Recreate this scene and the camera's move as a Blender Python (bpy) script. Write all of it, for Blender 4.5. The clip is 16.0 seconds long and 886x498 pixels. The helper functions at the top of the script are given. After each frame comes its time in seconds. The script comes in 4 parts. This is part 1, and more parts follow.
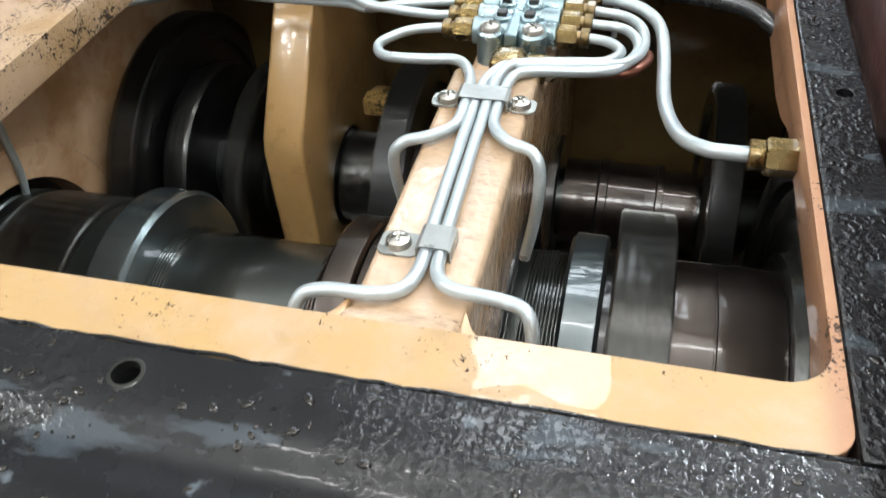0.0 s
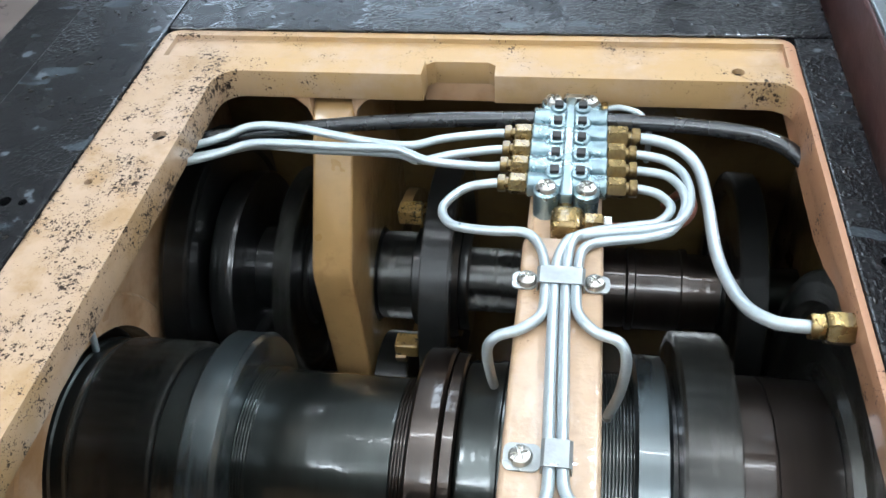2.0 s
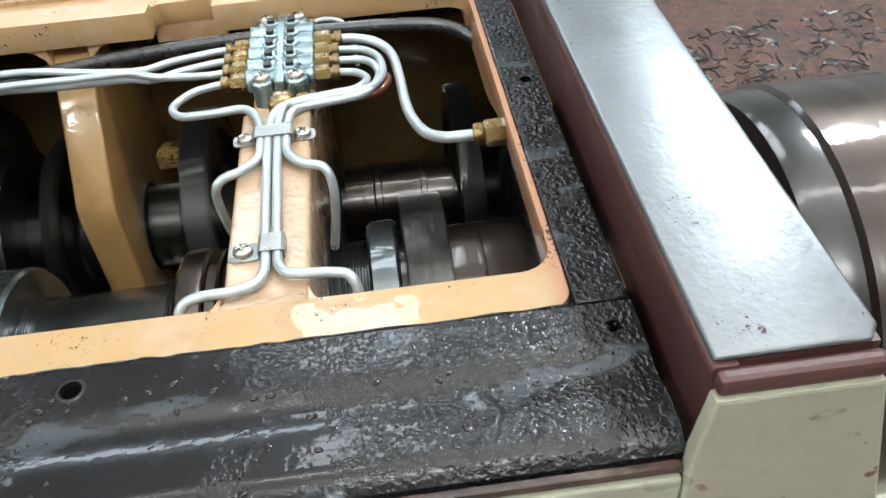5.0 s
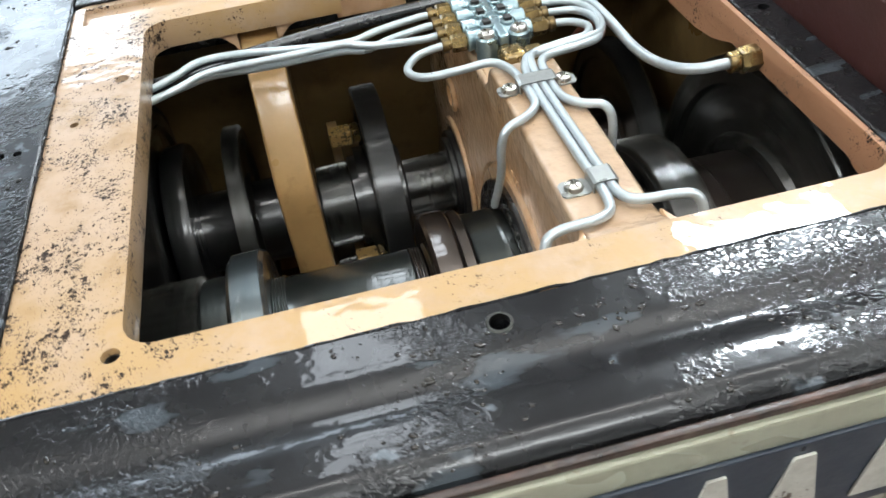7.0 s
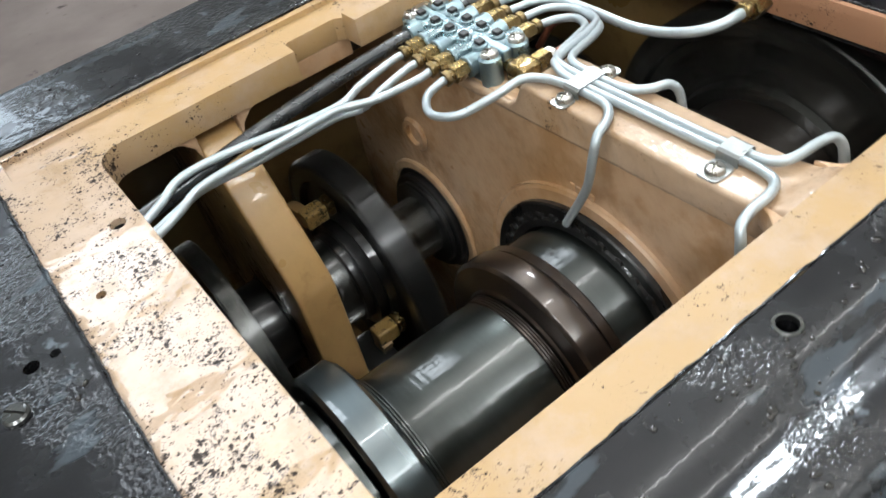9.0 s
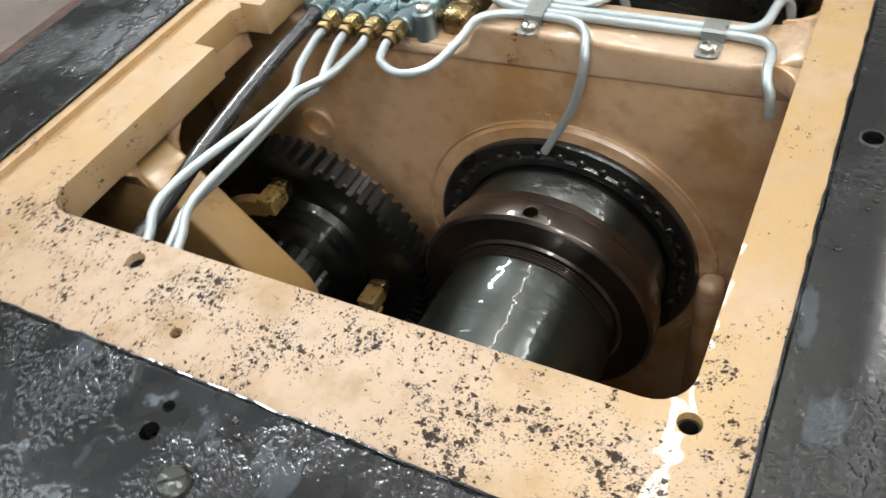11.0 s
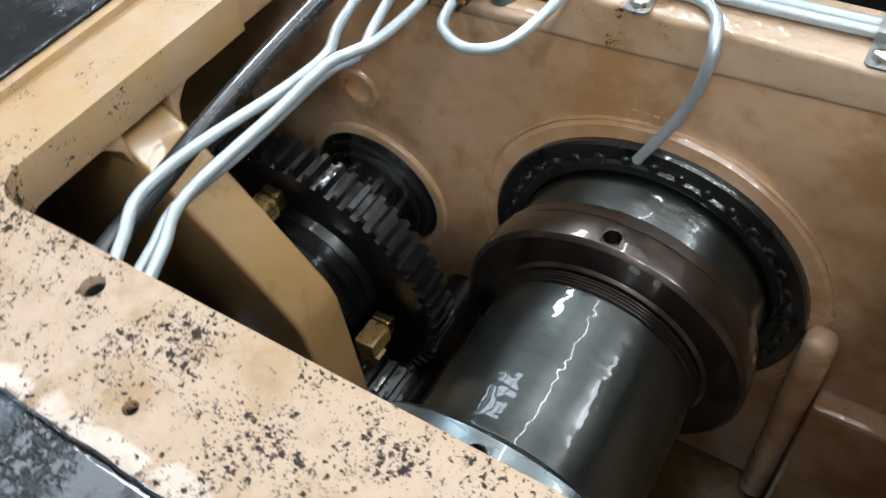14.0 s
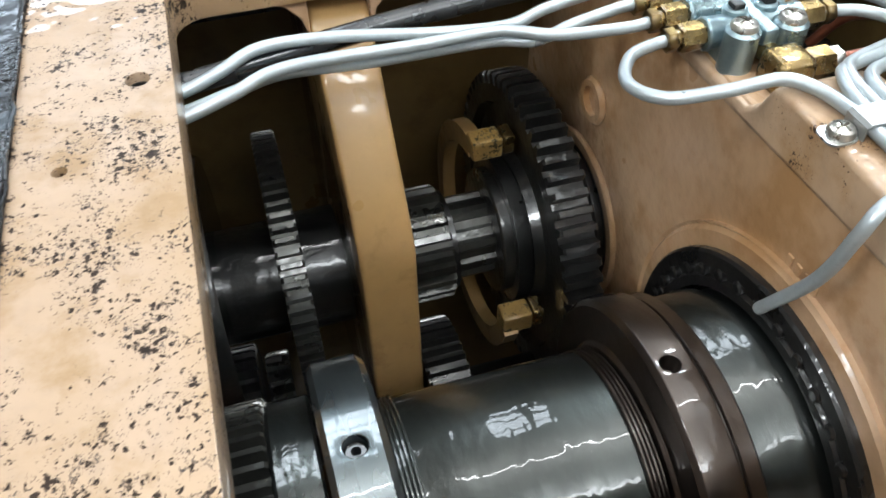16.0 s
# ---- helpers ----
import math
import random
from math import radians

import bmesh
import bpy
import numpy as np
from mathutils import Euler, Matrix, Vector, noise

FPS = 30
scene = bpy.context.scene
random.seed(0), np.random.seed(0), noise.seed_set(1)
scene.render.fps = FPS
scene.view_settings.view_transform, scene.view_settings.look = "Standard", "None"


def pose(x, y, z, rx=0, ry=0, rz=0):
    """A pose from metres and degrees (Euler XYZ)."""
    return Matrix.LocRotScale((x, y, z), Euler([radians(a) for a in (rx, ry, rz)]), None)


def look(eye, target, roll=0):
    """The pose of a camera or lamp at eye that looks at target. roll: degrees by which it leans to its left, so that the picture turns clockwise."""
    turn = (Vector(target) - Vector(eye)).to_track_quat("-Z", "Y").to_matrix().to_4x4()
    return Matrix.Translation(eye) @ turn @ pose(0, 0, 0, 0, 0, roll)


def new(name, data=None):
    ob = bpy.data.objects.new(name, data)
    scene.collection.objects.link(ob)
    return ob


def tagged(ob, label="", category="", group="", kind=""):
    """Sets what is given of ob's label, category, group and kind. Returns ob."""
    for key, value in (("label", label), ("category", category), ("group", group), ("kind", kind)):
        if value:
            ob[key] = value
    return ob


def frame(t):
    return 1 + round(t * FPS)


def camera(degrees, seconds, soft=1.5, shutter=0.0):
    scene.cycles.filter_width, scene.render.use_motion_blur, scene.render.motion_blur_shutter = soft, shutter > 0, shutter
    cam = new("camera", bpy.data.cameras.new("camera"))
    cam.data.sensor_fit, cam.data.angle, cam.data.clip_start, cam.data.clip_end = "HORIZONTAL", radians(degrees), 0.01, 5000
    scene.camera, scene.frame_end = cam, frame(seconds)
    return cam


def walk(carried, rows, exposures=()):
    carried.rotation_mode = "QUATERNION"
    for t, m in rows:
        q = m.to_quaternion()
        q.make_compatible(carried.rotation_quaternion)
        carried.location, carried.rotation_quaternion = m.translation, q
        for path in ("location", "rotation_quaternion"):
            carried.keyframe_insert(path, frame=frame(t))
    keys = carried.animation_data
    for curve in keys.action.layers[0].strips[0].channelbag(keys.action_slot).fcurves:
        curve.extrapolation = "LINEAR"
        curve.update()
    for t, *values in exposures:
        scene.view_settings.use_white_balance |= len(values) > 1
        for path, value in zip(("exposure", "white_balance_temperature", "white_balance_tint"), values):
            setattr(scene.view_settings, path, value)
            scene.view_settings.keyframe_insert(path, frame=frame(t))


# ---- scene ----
cam = camera(57.0, 16.0, shutter=0.4)
PATH = [
    (0, (0.078, -0.363, 0.229), (-0.333, 1.042, -1.134), -3.9),
    (0.5, (0.075, -0.342, 0.248), (-0.351, 1.063, -1.11), -5.4),
    (1, (0.039, -0.325, 0.288), (-0.372, 1.052, -1.102), -6.0),
    (1.5, (0.007, -0.313, 0.318), (-0.353, 1.057, -1.093), -6.7),
    (2, (0.002, -0.319, 0.344), (-0.296, 1.049, -1.084), -5.7),
    (2.5, (-0.012, -0.325, 0.338), (-0.258, 1.046, -1.098), -4.6),
    (3, (-0.022, -0.35, 0.32), (-0.205, 1.031, -1.115), -3.3),
    (3.5, (0.008, -0.384, 0.306), (-0.049, 1.022, -1.116), -3.7),
    (3.7, (0.035, -0.397, 0.303), (0.038, 1.021, -1.108), -4.5),
    (5.8, (0.08, -0.494, 0.314), (0.185, 0.979, -1.034), -4.4),
    (6, (0.026, -0.491, 0.317), (0.123, 0.98, -1.034), -4.6),
    (6.5, (-0.087, -0.486, 0.312), (0.013, 0.983, -1.042), -6.2),
    (7, (-0.147, -0.47, 0.301), (0.057, 0.974, -1.067), -7.7),
    (7.5, (-0.199, -0.399, 0.306), (0.164, 0.99, -1.086), -6.6),
    (7.6, (-0.212, -0.38, 0.313), (0.199, 1.011, -1.064), -6.7),
    (8, (-0.226, -0.335, 0.292), (0.245, 1.055, -1.067), -7.3),
    (8.5, (-0.254, -0.325, 0.291), (0.291, 1.028, -1.077), -11.3),
    (9, (-0.314, -0.333, 0.299), (0.379, 0.933, -1.085), -13.2),
    (9.2, (-0.341, -0.333, 0.297), (0.418, 0.891, -1.091), -12.3),
    (11.3, (-0.456, -0.162, 0.279), (0.764, 0.451, -1.182), -10.7),
    (11.5, (-0.44, -0.141, 0.274), (0.834, 0.335, -1.193), -10.4),
    (12, (-0.393, -0.061, 0.288), (1.017, 0.117, -1.118), -9.4),
    (12.5, (-0.386, -0.004, 0.262), (1.0, 0.154, -1.171), -10.1),
    (13, (-0.403, -0.009, 0.244), (0.874, 0.247, -1.274), -3.6),
    (13.5, (-0.373, -0.103, 0.242), (0.737, 0.607, -1.262), -9.2),
    (14, (-0.364, -0.123, 0.235), (0.642, 0.668, -1.302), -8.1),
    (14.5, (-0.342, -0.17, 0.222), (0.541, 0.817, -1.277), -1.3),
    (15, (-0.294, -0.193, 0.219), (0.358, 0.988, -1.257), -0.1),
    (15.5, (-0.265, -0.216, 0.206), (0.129, 1.084, -1.262), -0.7),
    (16, (-0.244, -0.204, 0.198), (0.127, 1.117, -1.258), -1.1),
]
walk(cam, [(t, look(e, g, r)) for t, e, g, r in PATH], [
    (0, -0.13, 6300, 10), (0.6, -0.16, 6300, 10), (1.3, -0.25, 5650, 8), (2.6, -0.23, 5750, 8), (3.6, -0.20, 6100, 10), (6, -0.24, 6300, 10), (7.5, -0.33, 6200, 10), (9, -0.38, 6200, 10),
    (11.5, -0.43, 6550, 10), (12, -0.10, 6100, 10), (12.5, -0.08, 6100, 10), (13, -0.69, 6000, 10), (13.5, -0.45, 5850, 9), (14.2, -0.38, 5850, 9), (15, -0.29, 6150, 10), (16, -0.21, 6100, 10)])

# ---------------------------------------------------------------- light
world = bpy.data.worlds.new("sky")
scene.world = world
world.use_nodes = True
wn = world.node_tree
sky = wn.nodes.new("ShaderNodeTexSky")
sky.sky_type, sky.sun_disc = "NISHITA", False
sky.sun_elevation, sky.sun_rotation = radians(40), radians(150)
wn.nodes["Background"].inputs["Strength"].default_value = 0.10
wn.links.new(sky.outputs["Color"], wn.nodes["Background"].inputs["Color"])


def area(name, size_x, size_y, watts, colour, m):
    lamp = bpy.data.lights.new(name, "AREA")
    lamp.shape, lamp.size, lamp.size_y, lamp.energy, lamp.color = "RECTANGLE", size_x, size_y, watts, colour
    ob = new(name, lamp)
    ob.matrix_world = m
    return ob


# a strong bay lamp, a long strip of tubes over the machine
area("bay_lamp", 0.95, 0.72, 235, (0.90, 0.97, 1.0), pose(2.13, 2.32, 2.95))
area("strip_and_fill", 3.6, 0.045, 18, (1.0, 0.98, 0.94), pose(0.7, 0.08, 2.75))
# upward fill added below the strip, so the ceiling throws soft light
area("strip_and_fill", 3.6, 0.06, 150, (1.0, 0.98, 0.94), pose(0.7, 0.08, 2.2, 180, 0, 0))
# unseen fill lamps added on the near side and left, facing down and up
for tx, ty in ((-2.6, -2.3), (0.4, -2.3), (3.4, -2.3), (-3.3, -0.5)):
    area("fill_light", 1.5, 0.5, 58 if tx < 0 else 24, (0.98, 1.0, 0.98), pose(tx, ty, 2.75))
    area("fill_light", 1.5, 0.5, 110 if ty > -1 else 175, (0.98, 1.0, 0.98), pose(tx, ty, 2.2, 180, 0, 0))
# panes of the roof light
for y0, y1 in ((1.56, 1.92), (2.0, 2.72), (2.86, 3.55), (3.62, 4.4)):
    area("roof_pane", 0.66, y1 - y0, 25 * (y1 - y0), (0.90, 0.96, 1.0), pose(-0.2, (y0 + y1) / 2, 2.97))
# daylight in the high window of the far wall
area("window_light", 4.6, 0.8, 120, (0.78, 0.90, 1.0), look((-1.3, 5.9, 2.45), (-0.6, 0, 0.9)))


# ---------------------------------------------------------------- materials
def nodes_of(name):
    m = bpy.data.materials.new(name)
    m.use_nodes = True
    return m, m.node_tree, m.node_tree.nodes["Principled BSDF"]


def material(name, base, rough=0.4, metal=0.0, second=None, big=6.0, fine=120.0, bump=0.1, coat=0.0, chips=None, chip_at=0.62,
             rough_var=0.12, stretch=(1, 1, 1), chip_scale=70.0, bump_scale=1.0, stain=None, stain_at=0.55, chip_side=None,
             coat_rough=0.04, wave=(30.0, 0.10), edge_tone=None):
    """A procedural surface: colour varied at two scales, uneven gloss, fine relief, and chips or stains where they show."""
    m, tree, bsdf = nodes_of(name)
    N, L = tree.nodes, tree.links
    co = N.new("ShaderNodeTexCoord")
    mp = N.new("ShaderNodeMapping")
    mp.inputs["Scale"].default_value = stretch
    L.new(co.outputs["Object"], mp.inputs["Vector"])

    def tex(scale, detail=4.0, rough_=0.6):
        t = N.new("ShaderNodeTexNoise")
        t.inputs["Scale"].default_value, t.inputs["Detail"].default_value, t.inputs["Roughness"].default_value = scale, detail, rough_
        L.new(mp.outputs["Vector"], t.inputs["Vector"])
        return t

    def ramp(src, a, b):
        r = N.new("ShaderNodeMapRange")
        r.inputs["From Min"].default_value, r.inputs["From Max"].default_value = a, b
        L.new(src, r.inputs["Value"])
        return r.outputs["Result"]

    def mix(fac, a, b):
        x = N.new("ShaderNodeMix")
        x.data_type = "RGBA"
        L.new(fac, x.inputs[0])
        for v, k in ((a, 6), (b, 7)):
            if isinstance(v, tuple):
                x.inputs[k].default_value = (*v, 1)
            else:
                L.new(v, x.inputs[k])
        return x.outputs[2]

    second = second or tuple(c * 0.7 for c in base)
    t_big, t_fine = tex(big), tex(fine)
    colour = mix(ramp(t_big.outputs["Fac"], 0.35, 0.65), base, second)
    grain = mix(ramp(t_fine.outputs["Fac"], 0.3, 0.8), colour, tuple(c * 0.75 for c in base))
    colour = mix(ramp(t_fine.outputs["Fac"], 0.45, 0.9), colour, grain)
    rough_src = t_big.outputs["Fac"]
    if stain:
        t_stain = tex(22.0, 6.0, 0.65)
        colour = mix(ramp(t_stain.outputs["Fac"], stain_at, stain_at + 0.14), colour, stain)
    if edge_tone:
        # away from the worn end the paint keeps its yellow, oil-soaked tone
        along = N.new("ShaderNodeSeparateXYZ")
        L.new(co.outputs["Object"], along.inputs[0])
        kept = N.new("ShaderNodeMath")
        kept.operation = "MAXIMUM"
        L.new(ramp(along.outputs[0], -0.285, -0.225), kept.inputs[0])
        L.new(ramp(along.outputs[1], -0.07, -0.16), kept.inputs[1])
        tone = N.new("ShaderNodeMath")
        tone.operation = "MULTIPLY"
        L.new(kept.outputs[0], tone.inputs[0])
        L.new(ramp(tex(16.0, 6.0, 0.7).outputs["Fac"], 0.32, 0.54), tone.inputs[1])
        colour = mix(tone.outputs[0], colour, edge_tone)
        colour = mix(ramp(along.outputs[0], 0.149, 0.1565), colour, (0.40, 0.205, 0.110))
    if chips:
        zone = tex(24.0, 5.0, 0.7).outputs["Fac"]
        if chip_side:
            xyz = N.new("ShaderNodeSeparateXYZ")
            L.new(co.outputs["Object"], xyz.inputs[0])
            worn = N.new("ShaderNodeMath")
            worn.operation = "MULTIPLY_ADD"
            L.new(ramp(xyz.outputs[0], chip_side[1], chip_side[0]), worn.inputs[0])
            worn.inputs[1].default_value = 0.10
            L.new(zone, worn.inputs[2])
            zone = worn.outputs[0]
        density = ramp(zone, chip_at - 0.09, chip_at + 0.12)
        # flakes: cells of uneven size, bent out of round, larger where the paint is worn
        wobble = N.new("ShaderNodeVectorMath")
        wobble.operation = "MULTIPLY_ADD"
        L.new(tex(chip_scale * 1.3, 2.0).outputs["Color"], wobble.inputs[0])
        wobble.inputs[1].default_value = (2.0 / chip_scale,) * 3
        L.new(mp.outputs["Vector"], wobble.inputs[2])
        masks = []
        for scale, size in ((chip_scale, 0.85), (chip_scale * 0.40, 0.42), (chip_scale * 2.2, 0.75)):
            v = N.new("ShaderNodeTexVoronoi")
            v.inputs["Scale"].default_value = scale
            L.new(wobble.outputs[0], v.inputs["Vector"])
            pick = N.new("ShaderNodeSeparateColor")
            L.new(v.outputs["Color"], pick.inputs[0])
            chance = N.new("ShaderNodeMath")
            chance.operation = "POWER"
            L.new(pick.outputs[0], chance.inputs[0])
            chance.inputs[1].default_value = 1.7
            radius = N.new("ShaderNodeMath")
            radius.operation = "MULTIPLY"
            L.new(chance.outputs[0], radius.inputs[0])
            L.new(density, radius.inputs[1])
            sm = N.new("ShaderNodeMath")
            sm.operation = "MULTIPLY_ADD"
            L.new(radius.outputs[0], sm.inputs[0])
            sm.inputs[1].default_value = size
            neg = N.new("ShaderNodeMath")
            neg.operation = "MULTIPLY"
            L.new(v.outputs["Distance"], neg.inputs[0])
            neg.inputs[1].default_value = -1.0
            L.new(neg.outputs[0], sm.inputs[2])
            masks.append(ramp(sm.outputs[0], -0.06, 0.06))
        colour = mix(masks[0], colour, chips)
        colour = mix(masks[1], colour, tuple(c * 0.7 for c in chips))
        colour = mix(masks[2], colour, tuple(c * 1.5 for c in chips))
        top = N.new("ShaderNodeMath")
        top.operation = "MAXIMUM"
        L.new(masks[0], top.inputs[0])
        L.new(masks[1], top.inputs[1])
        film = N.new("ShaderNodeMapRange")
        film.inputs["To Min"].default_value, film.inputs["To Max"].default_value = coat, coat * 0.08
        L.new(top.outputs[0], film.inputs["Value"])
        dull = N.new("ShaderNodeMapRange")
        dull.inputs["To Min"].default_value, dull.inputs["To Max"].default_value = 0.5, 0.12
        L.new(top.outputs[0], dull.inputs["Value"])
        L.new(dull.outputs["Result"], bsdf.inputs["Specular IOR Level"])
        weight = film.outputs["Result"]
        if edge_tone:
            # coat thinned on the back lip beside the notch to keep lamp glare off
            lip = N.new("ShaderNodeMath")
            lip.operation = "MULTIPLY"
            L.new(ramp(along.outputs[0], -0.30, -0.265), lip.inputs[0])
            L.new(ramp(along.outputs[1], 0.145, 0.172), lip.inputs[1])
            glare_cut = N.new("ShaderNodeMapRange")
            glare_cut.inputs["To Min"].default_value, glare_cut.inputs["To Max"].default_value = 1.0, 0.12
            L.new(lip.outputs[0], glare_cut.inputs["Value"])
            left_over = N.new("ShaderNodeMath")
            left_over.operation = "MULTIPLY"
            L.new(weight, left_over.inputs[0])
            L.new(glare_cut.outputs["Result"], left_over.inputs[1])
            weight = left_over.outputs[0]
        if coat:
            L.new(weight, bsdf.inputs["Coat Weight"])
    L.new(colour, bsdf.inputs["Base Color"])
    rr = N.new("ShaderNodeMapRange")
    rr.inputs["From Min"].default_value, rr.inputs["From Max"].default_value = 0.3, 0.7
    rr.inputs["To Min"].default_value, rr.inputs["To Max"].default_value = max(rough - rough_var, 0.03), rough + rough_var
    L.new(rough_src, rr.inputs["Value"])
    L.new(rr.outputs["Result"], bsdf.inputs["Roughness"])
    bsdf.inputs["Metallic"].default_value = metal
    bsdf.inputs["Coat Weight"].default_value, bsdf.inputs["Coat Roughness"].default_value = coat, coat_rough
    if bump:
        add = N.new("ShaderNodeMath")
        add.operation = "MULTIPLY_ADD"
        L.new(tex(fine * 0.35 * bump_scale, 3.0).outputs["Fac"], add.inputs[0])
        add.inputs[1].default_value = 1.0
        L.new(t_fine.outputs["Fac"], add.inputs[2])
        b = N.new("ShaderNodeBump")
        b.inputs["Strength"].default_value, b.inputs["Distance"].default_value = bump, 0.002
        L.new(add.outputs[0], b.inputs["Height"])
        L.new(b.outputs["Normal"], bsdf.inputs["Normal"])
    if coat:
        # the oil film lies smoother than the metal or paint below it
        film_bump = N.new("ShaderNodeBump")
        film_bump.inputs["Strength"].default_value, film_bump.inputs["Distance"].default_value = wave[1], 0.004
        L.new(tex(wave[0], 2.0, 0.5).outputs["Fac"], film_bump.inputs["Height"])
        if edge_tone:
            # the film is pebbled along the back lip
            film_bump.inputs["Distance"].default_value = 0.003
            peb = N.new("ShaderNodeMapRange")
            for k, v in (("From Min", 0.09), ("From Max", 0.205), ("To Min", wave[1]), ("To Max", 0.30)):
                peb.inputs[k].default_value = v
            L.new(along.outputs[1], peb.inputs["Value"])
            L.new(peb.outputs["Result"], film_bump.inputs["Strength"])
        L.new(film_bump.outputs["Normal"], bsdf.inputs["Coat Normal"])
    return m


def wet_black(name):
    """Black paint under a film of oil: smooth pools between patches that are beaded with drops, and dull grey scuffs."""
    m, tree, bsdf = nodes_of(name)
    N, L = tree.nodes, tree.links
    co = N.new("ShaderNodeTexCoord")

    def tex(scale, detail, kind="ShaderNodeTexNoise"):
        t = N.new(kind)
        t.inputs["Scale"].default_value = scale
        if kind == "ShaderNodeTexNoise":
            t.inputs["Detail"].default_value = detail
        L.new(co.outputs["Object"], t.inputs["Vector"])
        return t

    def span(src, a, b, c=0.0, d=1.0):
        r = N.new("ShaderNodeMapRange")
        for k, v in (("From Min", a), ("From Max", b), ("To Min", c), ("To Max", d)):
            r.inputs[k].default_value = v
        L.new(src, r.inputs["Value"])
        return r.outputs["Result"]

    zone, drops, ripples, scuff = tex(10, 5), tex(330, 2), tex(34, 3), tex(42, 6)
    end = N.new("ShaderNodeSeparateXYZ")
    L.new(co.outputs["Object"], end.inputs[0])
    spread = N.new("ShaderNodeMath")
    spread.operation = "MULTIPLY_ADD"
    L.new(span(end.outputs[0], -0.10, 0.14, -0.03, 0.11), spread.inputs[0])
    spread.inputs[1].default_value = 1.0
    L.new(zone.outputs["Fac"], spread.inputs[2])
    mask = span(spread.outputs[0], 0.46, 0.55)
    beads = N.new("ShaderNodeMath")
    beads.operation = "MULTIPLY"
    L.new(mask, beads.inputs[0])
    L.new(span(drops.outputs["Fac"], 0.42, 0.66), beads.inputs[1])
    total = N.new("ShaderNodeMath")
    total.operation = "MULTIPLY_ADD"
    L.new(ripples.outputs["Fac"], total.inputs[0])
    total.inputs[1].default_value = 0.36
    lumps = N.new("ShaderNodeMath")
    lumps.operation = "MULTIPLY_ADD"
    L.new(tex(105, 2).outputs["Fac"], lumps.inputs[0])
    lumps.inputs[1].default_value = 0.5
    L.new(beads.outputs[0], lumps.inputs[2])
    L.new(lumps.outputs[0], total.inputs[2])
    bump = N.new("ShaderNodeBump")
    bump.inputs["Strength"].default_value, bump.inputs["Distance"].default_value = 0.30, 0.0012
    L.new(total.outputs[0], bump.inputs["Height"])
    L.new(bump.outputs["Normal"], bsdf.inputs["Normal"])
    mix = N.new("ShaderNodeMix")
    mix.data_type = "RGBA"
    L.new(span(scuff.outputs["Fac"], 0.66, 0.70), mix.inputs[0])
    mix.inputs[6].default_value, mix.inputs[7].default_value = (0.012, 0.012, 0.013, 1), (0.085, 0.098, 0.110, 1)
    # thin dried smears with crisp borders, drawn out along the gutter
    long = N.new("ShaderNodeMapping")
    long.inputs["Scale"].default_value = (0.55, 1.5, 1.0)
    L.new(co.outputs["Object"], long.inputs["Vector"])
    smear = tex(24, 6)
    L.new(long.outputs["Vector"], smear.inputs["Vector"])
    patch = span(smear.outputs["Fac"], 0.60, 0.64)
    haze = N.new("ShaderNodeMix")
    haze.data_type = "RGBA"
    L.new(patch, haze.inputs[0])
    L.new(mix.outputs[2], haze.inputs[6])
    haze.inputs[7].default_value = (0.034, 0.042, 0.049, 1)
    L.new(haze.outputs[2], bsdf.inputs["Base Color"])
    dull = N.new("ShaderNodeMath")
    dull.operation = "MULTIPLY_ADD"
    L.new(patch, dull.inputs[0])
    dull.inputs[1].default_value = 0.12
    L.new(span(scuff.outputs["Fac"], 0.38, 0.68, 0.20, 0.34), dull.inputs[2])
    L.new(dull.outputs[0], bsdf.inputs["Roughness"])
    bsdf.inputs["Specular IOR Level"].default_value = 0.18
    bsdf.inputs["Coat Weight"].default_value, bsdf.inputs["Coat Roughness"].default_value = 0.55, 0.04
    L.new(bump.outputs["Normal"], bsdf.inputs["Coat Normal"])
    return m


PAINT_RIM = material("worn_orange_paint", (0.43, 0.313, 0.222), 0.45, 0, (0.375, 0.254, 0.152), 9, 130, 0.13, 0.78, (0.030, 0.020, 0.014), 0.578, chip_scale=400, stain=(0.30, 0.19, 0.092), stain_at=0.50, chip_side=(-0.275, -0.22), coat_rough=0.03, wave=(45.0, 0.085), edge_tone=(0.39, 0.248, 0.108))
PAINT = material("oily_orange_paint", (0.54, 0.360, 0.220), 0.36, 0, (0.47, 0.285, 0.145), 11, 90, 0.13, 0.95, stain=(0.40, 0.220, 0.094), stain_at=0.49, coat_rough=0.05, wave=(110.0, 0.36))
PAINT_TOP = material("worn_cream_orange_paint", (0.47, 0.335, 0.225), 0.42, 0, (0.40, 0.262, 0.150), 14, 130, 0.15, 0.8, (0.035, 0.022, 0.015), 0.60, chip_scale=420, stain=(0.33, 0.19, 0.085), stain_at=0.53, coat_rough=0.06, wave=(130.0, 0.55))
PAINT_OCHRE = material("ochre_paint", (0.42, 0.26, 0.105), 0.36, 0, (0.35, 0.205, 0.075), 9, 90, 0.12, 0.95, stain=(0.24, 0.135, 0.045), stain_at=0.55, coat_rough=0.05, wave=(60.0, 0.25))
# darker copy of the ochre paint: shade of the deep walls put into its colour
SHADED_WALL = material("shaded_oily_ochre_paint", (0.180, 0.115, 0.042), 0.36, 0, (0.130, 0.081, 0.028), 9, 90, 0.10, 0.95, stain=(0.105, 0.062, 0.021), stain_at=0.52, coat_rough=0.05, wave=(60.0, 0.25))
BLACK = wet_black("wet_black_paint")
